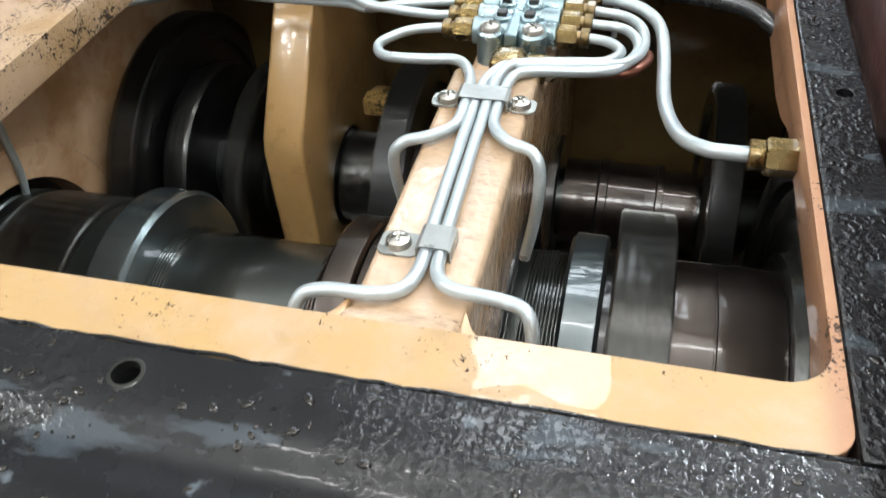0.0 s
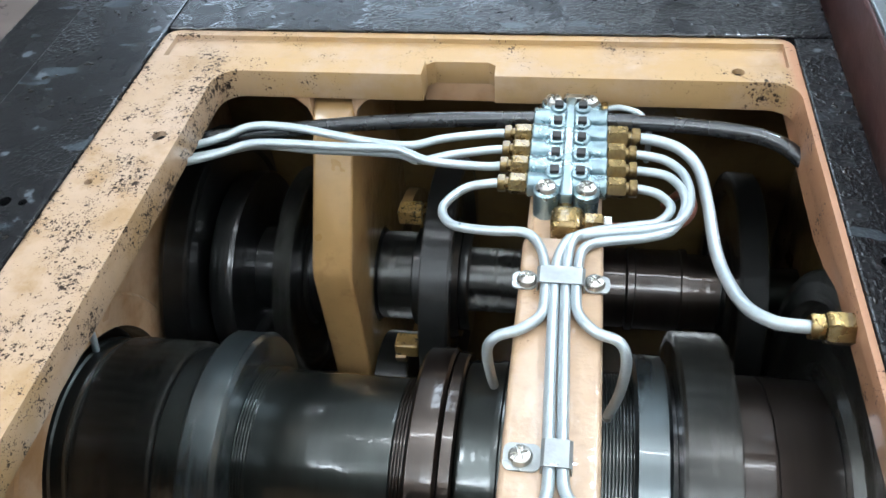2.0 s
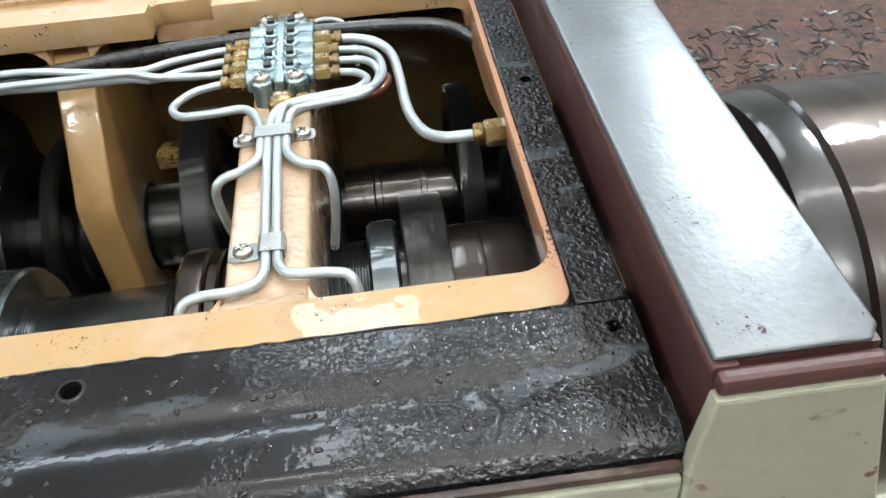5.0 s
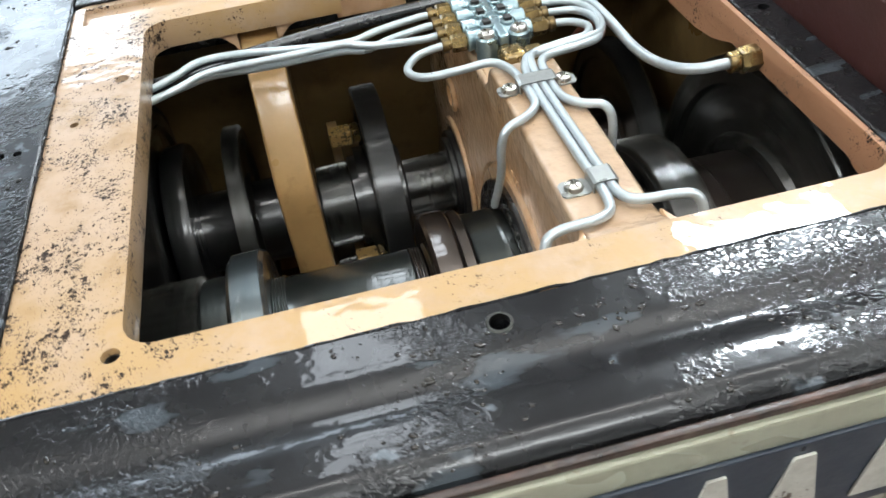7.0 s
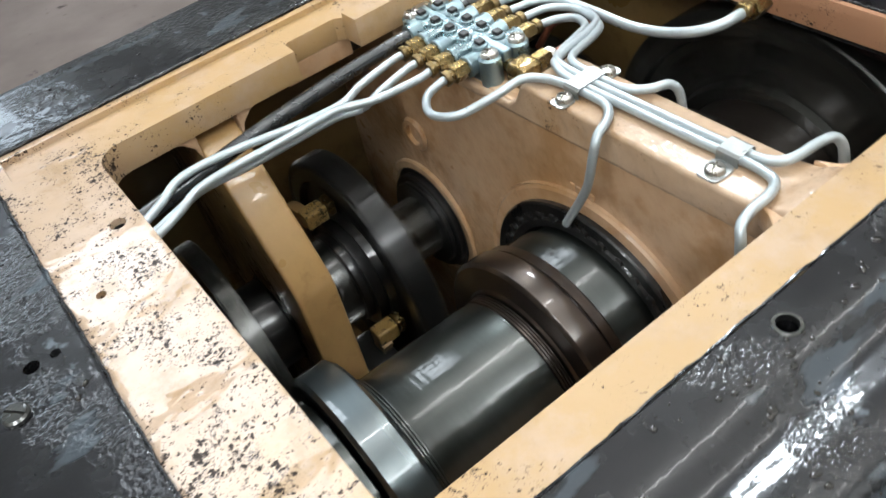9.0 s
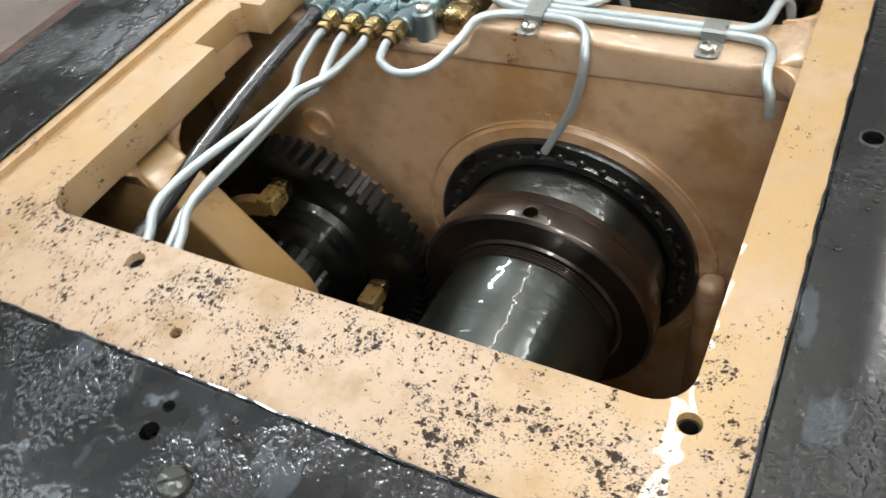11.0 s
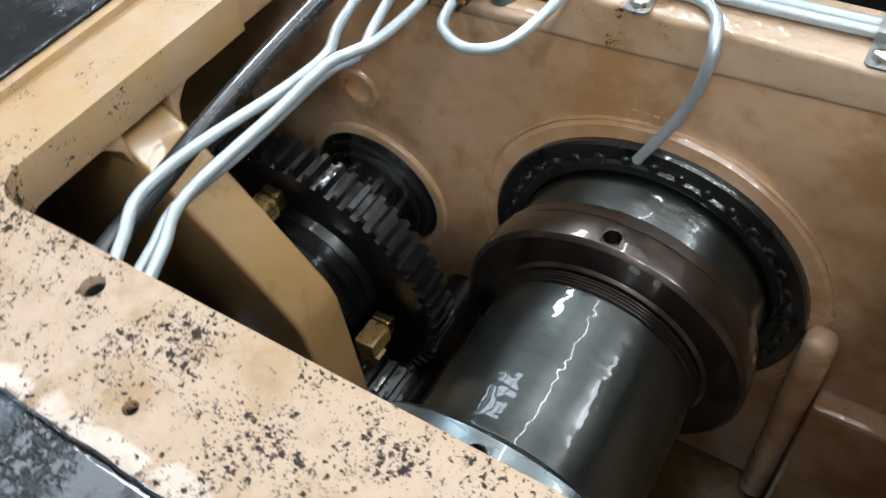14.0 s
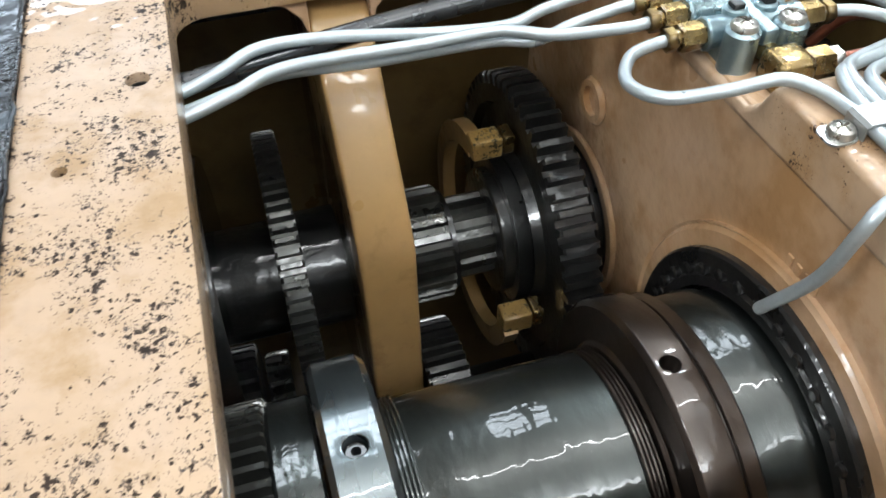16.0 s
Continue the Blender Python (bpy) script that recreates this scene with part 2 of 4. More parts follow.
OIL_DROP = material("dark_oil", (0.018, 0.015, 0.012), 0.05, 0, (0.012, 0.010, 0.008), 40, 200, 0.0, rough_var=0.01)
RED_LIP = material("red_brown_primer", (0.085, 0.032, 0.028), 0.45, 0, (0.06, 0.025, 0.022), 10, 140, 0.3)
RUST_EDGE = material("rusty_black_edge", (0.016, 0.014, 0.013), 0.35, 0, (0.075, 0.036, 0.024), 26, 140, 0.35, 0.4, stain=(0.13, 0.10, 0.07), stain_at=0.60)
ENAMEL = material("grey_green_enamel", (0.33, 0.33, 0.25), 0.35, 0, (0.30, 0.29, 0.21), 5, 120, 0.1, 0.2, (0.12, 0.055, 0.03), 0.70, chip_scale=30)
ENAMEL_WORN = material("chipped_grey_green_enamel", (0.33, 0.33, 0.25), 0.35, 0, (0.30, 0.29, 0.21), 5, 120, 0.1, 0.2, (0.13, 0.06, 0.035), 0.56, chip_scale=14)
BARE = material("bare_machined_steel", (0.235, 0.255, 0.265), 0.36, 0.8, (0.185, 0.20, 0.21), 12, 200, 0.15, 0.2, chips=(0.06, 0.05, 0.045), chip_at=0.63, chip_scale=260)
SPINDLE = material("oiled_dark_steel", (0.064, 0.071, 0.066), 0.36, 0.9, (0.038, 0.043, 0.039), 18, 260, 0.15, 1.0, stretch=(1, 0.5, 0.5), rough_var=0.10, bump_scale=0.8, coat_rough=0.015, wave=(65.0, 0.33))
SPINDLE_BROWN = material("oiled_brown_steel", (0.078, 0.062, 0.051), 0.36, 0.9, (0.042, 0.032, 0.027), 18, 260, 0.13, 1.0, stretch=(1, 0.4, 0.4), rough_var=0.10, bump_scale=0.8, coat_rough=0.015, wave=(65.0, 0.24))
STEEL = material("bright_turned_steel", (0.15, 0.175, 0.18), 0.28, 0.9, (0.10, 0.12, 0.125), 20, 300, 0.05, 1.0, stretch=(1, 0.2, 0.2), rough_var=0.10, coat_rough=0.015, wave=(65.0, 0.26))
GEAR = material("oil_black_gear_steel", (0.021, 0.021, 0.020), 0.38, 0.5, (0.010, 0.010, 0.010), 25, 260, 0.24, 1.0, coat_rough=0.03, wave=(70.0, 0.16))
GEAR_EDGE = material("worn_gear_steel", (0.078, 0.078, 0.070), 0.32, 0.8, (0.036, 0.036, 0.032), 25, 260, 0.18, 1.0, coat_rough=0.03, wave=(90.0, 0.2))
BEARING = material("blackened_bearing_steel", (0.018, 0.018, 0.018), 0.34, 0.5, (0.028, 0.027, 0.026), 25, 260, 0.08, 1.0, coat_rough=0.03, wave=(140.0, 0.3))
ZINC = material("zinc_plated_casting", (0.33, 0.43, 0.455), 0.30, 0.8, (0.24, 0.32, 0.345), 40, 300, 0.25, 0.3)
BRASS = material("tarnished_brass", (0.30, 0.205, 0.075), 0.28, 0.9, (0.15, 0.10, 0.038), 80, 400, 0.2, 0.6)
PIPE = material("dull_aluminium_tube", (0.45, 0.50, 0.515), 0.38, 0.5, (0.40, 0.445, 0.46), 30, 300, 0.06, 0.12)
COPPER = material("dull_copper", (0.28, 0.105, 0.065), 0.38, 0.7, (0.19, 0.070, 0.045), 60, 300, 0.1, 0.3)
ROD = material("black_steel_tube", (0.045, 0.047, 0.050), 0.26, 0.6, (0.060, 0.061, 0.062), 30, 300, 0.03, 0.5, wave=(20.0, 0.05))
SCREW = material("nickel_screw", (0.60, 0.58, 0.53), 0.28, 0.95, (0.45, 0.43, 0.39), 80, 500, 0.1)
CLIP = material("zinc_clip", (0.34, 0.35, 0.335), 0.34, 0.65, (0.28, 0.29, 0.28), 60, 400, 0.08, 0.3)
DARK = material("dark_recess", (0.02, 0.018, 0.016), 0.5, 0, bump=0.0)
FORK_TIP = material("brass_fork_shoe", (0.33, 0.21, 0.065), 0.38, 0.2, (0.26, 0.16, 0.05), 60, 300, 0.2, 0.6, chips=(0.05, 0.04, 0.02), chip_at=0.5, chip_scale=260)
PLATE_BLUE = material("dark_blue_plate", (0.022, 0.030, 0.045), 0.35, 0, (0.03, 0.04, 0.055), 20, 200, 0.1)
PLATE_PALE = material("pale_plate_metal", (0.55, 0.54, 0.48), 0.4, 0.2, (0.45, 0.43, 0.38), 60, 300, 0.2, chips=(0.1, 0.07, 0.05), chip_at=0.62)
CONCRETE = material("brown_stained_concrete", (0.17, 0.135, 0.115), 0.7, 0, (0.11, 0.085, 0.072), 1.5, 60, 0.3, chips=(0.06, 0.045, 0.04), chip_at=0.62, chip_scale=8)
WALL = material("whitewashed_wall", (0.55, 0.56, 0.55), 0.8, 0, (0.47, 0.48, 0.47), 0.8, 30, 0.2)
ROOF = material("pale_roof_sheet", (0.52, 0.52, 0.51), 0.8, 0, (0.45, 0.45, 0.44), 0.8, 30, 0.2)
SWARF = material("rusty_swarf", (0.12, 0.06, 0.04), 0.45, 0.4, (0.05, 0.035, 0.03), 30, 160, 0.8, chips=(0.4, 0.42, 0.45), chip_at=0.66, chip_scale=90)


# ---------------------------------------------------------------- helpers of this scene
def plain_faces(bm):
    """Plain flat faces between rounded edges are shaded flat."""
    bm.normal_update()
    for f in bm.faces:
        if max(abs(c) for c in f.normal) > 0.9999 and all(not 0.001 < e.calc_face_angle(1.0) < 0.35 for e in f.edges):
            f.smooth = False


def shaded(bm, me, angle):
    smooth = [f.smooth for f in bm.faces]
    bm.to_mesh(me)
    bm.free()
    me.set_sharp_from_angle(angle=radians(angle))
    me.polygons.foreach_set("use_smooth", smooth)
    me.update()
    return me


def finish(bm, angle=35):
    bmesh.ops.recalc_face_normals(bm, faces=bm.faces)
    for f in bm.faces:
        f.smooth = True
    plain_faces(bm)
    me = bpy.data.meshes.new("mesh")
    return shaded(bm, me, angle)


def part(name, bm, mat, parent=None, label="", m=None):
    me = finish(bm) if isinstance(bm, bmesh.types.BMesh) else bm
    me.name = name
    if not me.materials:
        me.materials.append(mat)
    ob = new(name, me)
    ob.parent = parent
    if m is not None:
        ob.matrix_local = m
    if label:
        tagged(ob, label)
    return ob


def thing(name, label, category, group="", kind="", m=None):
    ob = new(name)
    ob.empty_display_size = 0.02
    if m is not None:
        ob.matrix_world = m
    return tagged(ob, label, category, group, kind)


def box(x0, x1, y0, y1, z0, z1, bev=0.0, seg=2):
    bm = bmesh.new()
    bmesh.ops.create_cube(bm, size=1, matrix=Matrix.LocRotScale(((x0 + x1) / 2, (y0 + y1) / 2, (z0 + z1) / 2), None, (x1 - x0, y1 - y0, z1 - z0)))
    if bev:
        bmesh.ops.bevel(bm, geom=bm.edges[:], offset=bev, segments=seg, affect="EDGES", profile=0.5)
    return bm


def prism(poly, axis, a, b, bev=0.0):
    """A polygon, pulled along an axis from a to b. The polygon lies in the two other axes, in their order."""
    bm = bmesh.new()

    def at(u, v, w):
        return {"x": (w, u, v), "y": (u, w, v), "z": (u, v, w)}[axis]

    lo, hi = [bm.verts.new(at(u, v, a)) for u, v in poly], [bm.verts.new(at(u, v, b)) for u, v in poly]
    bm.faces.new(lo), bm.faces.new(hi)
    for i in range(len(poly)):
        j = (i + 1) % len(poly)
        bm.faces.new((lo[i], lo[j], hi[j], hi[i]))
    bmesh.ops.recalc_face_normals(bm, faces=bm.faces)
    if bev:
        bmesh.ops.bevel(bm, geom=bm.edges[:], offset=bev, segments=2, affect="EDGES", profile=0.5)
    return bm


def rounded(x0, x1, y0, y1, r, n=6):
    out = []
    for cx, cy, s in ((x1 - r, y1 - r, 0), (x0 + r, y1 - r, 90), (x0 + r, y0 + r, 180), (x1 - r, y0 + r, 270)):
        for k in range(n + 1):
            a = radians(s + 90 * k / n)
            out.append((cx + r * math.cos(a), cy + r * math.sin(a)))
    return out


def disc(cy, cz, r, n=48):
    return [(cy + r * math.cos(2 * math.pi * k / n), cz + r * math.sin(2 * math.pi * k / n)) for k in range(n)]


def lathe(profile, seg=72):
    """A body turned round the x axis: profile of (x, radius)."""
    bm = bmesh.new()
    rings = []
    for x, r in profile:
        rings.append([bm.verts.new((x, r * math.cos(2 * math.pi * k / seg), r * math.sin(2 * math.pi * k / seg))) for k in range(seg)])
    for a, b in zip(rings, rings[1:]):
        for k in range(seg):
            j = (k + 1) % seg
            bm.faces.new((a[k], a[j], b[j], b[k]))
    bm.faces.new(rings[0]), bm.faces.new(rings[-1])
    return bm


def bush(x0, x1, r_in, r_out, seg=72, cham=0.0015):
    bm = bmesh.new()
    prof = [(x0, r_in), (x0, r_out - cham), (x0 + cham, r_out), (x1 - cham, r_out), (x1, r_out - cham), (x1, r_in)]
    rings = [[bm.verts.new((x, r * math.cos(2 * math.pi * k / seg), r * math.sin(2 * math.pi * k / seg))) for k in range(seg)] for x, r in prof]
    for a, b in zip(rings, rings[1:] + rings[:1]):
        for k in range(seg):
            j = (k + 1) % seg
            bm.faces.new((a[k], a[j], b[j], b[k]))
    return bm


def toothed(x0, x1, r_root, r_tip, n, r_web=0.0, recess=0.0, r_hub=0.0):
    """A spur gear round the x axis, with bevelled tooth ends and, where given, a recessed web on its faces."""
    bm = bmesh.new()
    c = min((x1 - x0) * 0.12, 0.0016)
    flat = []
    for k in range(n):
        for da, r in ((-0.30, 0), (-0.17, 1), (0.17, 1), (0.30, 0)):
            flat.append((2 * math.pi * (k + da) / n, r))
    rings = []
    for x, shrink in ((x0, c), (x0 + c, 0), (x1 - c, 0), (x1, c)):
        rings.append([bm.verts.new((x, (r_root + (r_tip - r_root - shrink) * t) * math.cos(a), (r_root + (r_tip - r_root - shrink) * t) * math.sin(a))) for a, t in flat])
    m = len(flat)
    for a, b in zip(rings, rings[1:]):
        for k in range(m):
            j = (k + 1) % m
            bm.faces.new((a[k], a[j], b[j], b[k]))
    for ring, x, d in ((rings[0], x0, recess), (rings[-1], x1, -recess)):
        prev = ring
        steps = [(x, r_root * 0.985)]
        if recess:
            steps += [(x, r_web), (x + d, r_web - 0.003), (x + d, r_hub + 0.003), (x, r_hub)]
        for sx, sr in steps:
            nxt = [bm.verts.new((sx, sr * math.cos(a), sr * math.sin(a))) for a, t in flat]
            for k in range(m):
                j = (k + 1) % m
                bm.faces.new((prev[k], prev[j], nxt[j], nxt[k]))
            prev = nxt
        bm.faces.new(prev)
    return bm


def smooth_path(pts, n=7):
    P = [Vector(p) for p in pts]
    P = [P[0] * 2 - P[1]] + P + [P[-1] * 2 - P[-2]]
    out = []
    for i in range(1, len(P) - 2):
        a, b, c, d = P[i - 1], P[i], P[i + 1], P[i + 2]
        for k in range(n):
            t = k / n
            out.append(0.5 * ((2 * b) + (c - a) * t + (2 * a - 5 * b + 4 * c - d) * t * t + (3 * b - a - 3 * c + d) * t ** 3))
    return out + [P[-2]]


def tube(pts, r, seg=12, n=7):
    path = smooth_path(pts, n)
    bm = bmesh.new()
    rings, up = [], Vector((0.13, 0.2, 1)).normalized()
    for i, p in enumerate(path):
        d = (path[min(i + 1, len(path) - 1)] - path[max(i - 1, 0)]).normalized()
        side = d.cross(up).normalized()
        up = side.cross(d).normalized()
        rings.append([bm.verts.new(p + r * (math.cos(2 * math.pi * k / seg) * side + math.sin(2 * math.pi * k / seg) * up)) for k in range(seg)])
    for a, b in zip(rings, rings[1:]):
        for k in range(seg):
            j = (k + 1) % seg
            bm.faces.new((a[k], a[j], b[j], b[k]))
    bm.faces.new(rings[0]), bm.faces.new(rings[-1])
    return bm


def joined(*bms):
    out = bmesh.new()
    for b in bms:
        me = bpy.data.meshes.new("tmp")
        b.to_mesh(me)
        b.free()
        out.from_mesh(me)
        bpy.data.meshes.remove(me)
    return out


def finish_mesh(me, level=False):
    bm = bmesh.new()
    bm.from_mesh(me)
    for f in bm.faces:
        f.smooth = True
    plain_faces(bm)
    if level:
        for f in bm.faces:
            if abs(f.normal.z) > 0.99 and f.calc_area() > 4e-6:
                f.smooth = False
    return shaded(bm, me, 32)


def carved(bm, cutters, bev=0.0, angle=40, level=False):
    """The body less the cutters, its sharp edges rounded."""
    def temp(b):
        bmesh.ops.recalc_face_normals(b, faces=b.faces)
        me = bpy.data.meshes.new("tmp")
        b.to_mesh(me)
        b.free()
        return new("tmp", me)
    body = temp(bm)
    others = [temp(c) for c in cutters]
    for o in others:
        mod = body.modifiers.new("cut", "BOOLEAN")
        mod.operation, mod.object, mod.solver = "DIFFERENCE", o, "EXACT"
    if bev:
        mod = body.modifiers.new("bevel", "BEVEL")
        mod.width, mod.segments, mod.limit_method, mod.angle_limit = bev, 3, "ANGLE", radians(angle)
        mod.use_clamp_overlap = True
    me = bpy.data.meshes.new_from_object(body.evaluated_get(bpy.context.evaluated_depsgraph_get()))
    for o in [body, *others]:
        bpy.data.objects.remove(o)
    return finish_mesh(me, level)


def hexagon(x0, x1, af, m=None):
    """A hexagon nut blank along x, with turned ends. af: across the flats."""
    r = af / math.sqrt(3)
    c = (x1 - x0) * 0.1
    bm = bmesh.new()
    rings = []
    for x, s in ((x0, 0.9), (x0 + c, 1.0), (x1 - c, 1.0), (x1, 0.9)):
        rings.append([bm.verts.new((x, s * r * math.cos(math.pi * k / 3), s * r * math.sin(math.pi * k / 3))) for k in range(6)])
    for a, b in zip(rings, rings[1:]):
        for k in range(6):
            j = (k + 1) % 6
            bm.faces.new((a[k], a[j], b[j], b[k]))
    bm.faces.new(rings[0]), bm.faces.new(rings[-1])
    if m is not None:
        bmesh.ops.transform(bm, matrix=m, verts=bm.verts)
    return bm


def moved(bm, m):
    bmesh.ops.transform(bm, matrix=m, verts=bm.verts)
    return bm


# main lines of the headstock, in metres
SY, SZ = -0.022, -0.207          # spindle axis
BY, BZ = 0.202, -0.239           # axis of the second shaft
X_L, X_R, Y_F, Y_B = -0.2735, 0.1565, -0.170, 0.190   # opening in the top
WALL_L, WALL_R, WALL_B, WALL_F, DEEP = -0.345, 0.215, 0.325, -0.235, -0.42

# ---------------------------------------------------------------- the hall
part_floor = part("floor", box(-6, 6, -5, 6, -1.15, -1.05), CONCRETE)
tagged(part_floor, "grey stained concrete workshop floor", "floor", kind="structure")
for nm, b in (("wall_south", (-6, 6, -5.1, -5, -1.05, 3)), ("wall_west", (-6.1, -6, -5, 6, -1.05, 3)), ("wall_east", (6, 6.1, -5, 6, -1.05, 3)), ("wall_north", (-6, 6, 6, 6.1, -1.05, 3))):
    tagged(part(nm, box(*b), WALL), "plain whitewashed workshop wall", "wall", kind="structure")
tagged(part("ceiling", box(-6, 6, -5, 6, 3, 3.1), ROOF), "plain pale sheet workshop ceiling", "ceiling", kind="structure")

# ---------------------------------------------------------------- headstock casting
head = thing("headstock_casting", "orange painted lathe headstock casting, open on top and oily", "headstock")

hole = lambda x, y, r=0.0045: prism(disc(x, y, r, 20), "z", -0.05, 0.02)
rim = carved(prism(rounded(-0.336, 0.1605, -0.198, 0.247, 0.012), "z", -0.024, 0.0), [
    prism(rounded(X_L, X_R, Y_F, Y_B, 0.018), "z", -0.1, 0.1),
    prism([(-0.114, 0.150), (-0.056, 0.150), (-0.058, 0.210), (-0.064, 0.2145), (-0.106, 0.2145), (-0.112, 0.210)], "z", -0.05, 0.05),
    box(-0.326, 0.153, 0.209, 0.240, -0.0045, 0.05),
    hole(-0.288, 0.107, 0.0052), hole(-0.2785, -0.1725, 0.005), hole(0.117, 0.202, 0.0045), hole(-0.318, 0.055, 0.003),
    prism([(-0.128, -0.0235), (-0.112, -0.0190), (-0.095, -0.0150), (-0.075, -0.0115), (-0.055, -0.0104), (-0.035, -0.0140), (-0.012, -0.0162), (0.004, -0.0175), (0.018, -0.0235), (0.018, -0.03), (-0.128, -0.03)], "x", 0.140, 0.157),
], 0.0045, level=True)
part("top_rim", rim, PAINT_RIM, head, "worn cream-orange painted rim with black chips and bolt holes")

for hx, hy, hr in ((-0.288, 0.107, 0.0052), (-0.2785, -0.1725, 0.005), (0.117, 0.202, 0.0045), (-0.318, 0.055, 0.003)):
    part("hole_thread", moved(bush(0.0045, 0.022, hr * 0.80, hr * 1.02, 24, 0.0004), pose(hx, hy, 0, 0, 90, 0)), DARK, head, "dark-lined threaded hole")

# walls under the rim
part("left_wall", carved(box(WALL_L - 0.03, WALL_L, WALL_F, WALL_B, DEEP, -0.025), [prism(disc(SY, SZ, 0.092), "x", -0.5, 0.5), prism(disc(BY, BZ, 0.055), "x", -0.5, 0.5)], 0.003), PAINT, head)
part("left_boss", moved(bush(WALL_L - 0.012, WALL_L + 0.002, 0.092, 0.119, 72, 0.003), pose(0, SY, SZ)), PAINT, head)
part("right_wall", carved(box(WALL_R, WALL_R + 0.03, WALL_F, WALL_B, DEEP, -0.025), [prism(disc(SY, SZ, 0.086), "x", -0.5, 0.5)], 0.003), SHADED_WALL, head)
for k, lip in enumerate(([(WALL_B, -0.0245), (0.020, -0.0245), (0.032, -0.029), (0.046, -0.034), (0.075, -0.039), (WALL_B, -0.041)],
                         [(Y_F + 0.001, -0.0245), (-0.130, -0.0245), (-0.136, -0.0275), (-0.150, -0.029), (Y_F + 0.001, -0.028)])):
    part("right_lintel", prism(lip, "x", 0.157, WALL_R), PAINT_RIM, head)
part("front_wall", box(WALL_L - 0.03, WALL_R + 0.03, WALL_F - 0.03, WALL_F + 0.004, DEEP, -0.031), PAINT, head)
part("back_wall", box(WALL_L - 0.03, WALL_R + 0.03, WALL_B - 0.004, WALL_B + 0.03, DEEP, -0.031), SHADED_WALL, head)
part("sump_floor", box(WALL_L, WALL_R, WALL_F, WALL_B, DEEP - 0.03, DEEP), SHADED_WALL, head)
part("sump_ledge", box(-0.040, -0.0205, WALL_F, -0.1525, DEEP, -0.262, 0.004), PAINT, head)

# the cross web with its two bores, its top flared into the rim in front
web_bores = [prism(disc(SY, SZ, 0.109, 64), "x", -0.2, 0.2), prism(disc(BY, BZ, 0.0575), "x", -0.2, 0.2)]
web = carved(prism([(WALL_F, DEEP), (WALL_B, DEEP), (WALL_B, -0.025), (0.205, -0.025), (0.190, -0.0345), (Y_F - 0.002, -0.0345), (-0.198, -0.025), (WALL_F, -0.025)], "x", -0.0215, 0.0215), web_bores, 0.003)
part("web", web, PAINT, head, "orange painted cross web with bearing bores")
part("web_top", carved(prism([(Y_F - 0.002, -0.034), (0.192, -0.050), (0.200, -0.050), (0.200, -0.026), (0.190, -0.033), (0.075, -0.036), (0.055, -0.036), (0.047, -0.030), (0.040, -0.016), (0.034, -0.0125),
                    (-0.140, -0.0125), (-0.155, -0.010), (-0.163, -0.005), (Y_F - 0.002, -0.002)], "x", -0.0245, 0.0245), [], 0.0035), PAINT_TOP, head, "worn web top with chipped paint")
for s in (-1, 1):
    part("web_fillet", prism([(s * 0.0235, Y_F - 0.001), (s * 0.044, Y_F - 0.001), (s * 0.034, Y_F + 0.0035), (s * 0.028, Y_F + 0.010), (s * 0.0235, Y_F + 0.020)], "z", -0.0236, -0.008, 0.0012), PAINT, head)
part("bearing_boss", moved(bush(-0.0250, -0.0205, 0.109, 0.1225, 72, 0.0042), pose(0, SY, SZ)), PAINT, head)
part("shaft_boss", moved(bush(-0.0255, -0.0205, 0.0575, 0.066), pose(0, BY, BZ)), PAINT, head)
part("drain_boss", moved(bush(-0.0258, -0.0205, 0.0105, 0.017, 32, 0.002), pose(0, 0.2, -0.135)), PAINT, head)
for k in range(4):
    part("cast_mark", box(-0.0226, -0.0212, -0.0065 - 0.0064 * k, -0.0025 - 0.0064 * k, -0.0845, -0.0785, 0.0005), PAINT, head)
part("lower_pillar", box(-0.042, -0.0205, -0.152, -0.1315, DEEP, -0.196, 0.0085, 4), PAINT, head)
# plates added outside the end walls to stop light leaking through the bores
for wx in (WALL_L - 0.036, WALL_R + 0.03):
    part("bore_light_stop", box(wx, wx + 0.006, WALL_F, WALL_B, DEEP, -0.06), BEARING, head)

# the rib that carries the middle bearing of the second shaft
rib_profile = [(0.24, -0.0245), (0.205, -0.032), (0.190, -0.043), (0.116, -0.140), (0.112, -0.152), (0.110, -0.30), (0.110, DEEP), (WALL_B, DEEP), (WALL_B, -0.0245)]
part("notch_back", box(-0.1165, -0.0535, 0.2148, 0.2468, -0.041, -0.0243, 0.001), PAINT, head)
part("rib", carved(prism(rib_profile, "x", -0.205, -0.171), [prism(disc(BY, BZ, 0.046), "x", -0.5, 0.5)], 0.003), PAINT_OCHRE, head, "ochre painted inner rib with a bevelled nose")
for s, x0 in ((-1, -0.205), (1, -0.171)):
    part("rib_fillet", prism([(x0, -0.0235), (x0 + s * 0.024, -0.0235), (x0 + s * 0.012, -0.028), (x0 + s * 0.004, -0.036), (x0, -0.050)], "y", 0.1935, 0.222, 0.001), PAINT, head)

# black painted top and outer faces
top = head


def ledge_height(y):
    """Height of the front ledge: flat, with a shallow gutter and a dropped front edge."""
    return 0.0012 - 0.0036 * math.exp(-((y + 0.2425) / 0.0115) ** 2) - 0.007 * max(0.0, (-0.274 - y) / 0.0125) ** 2


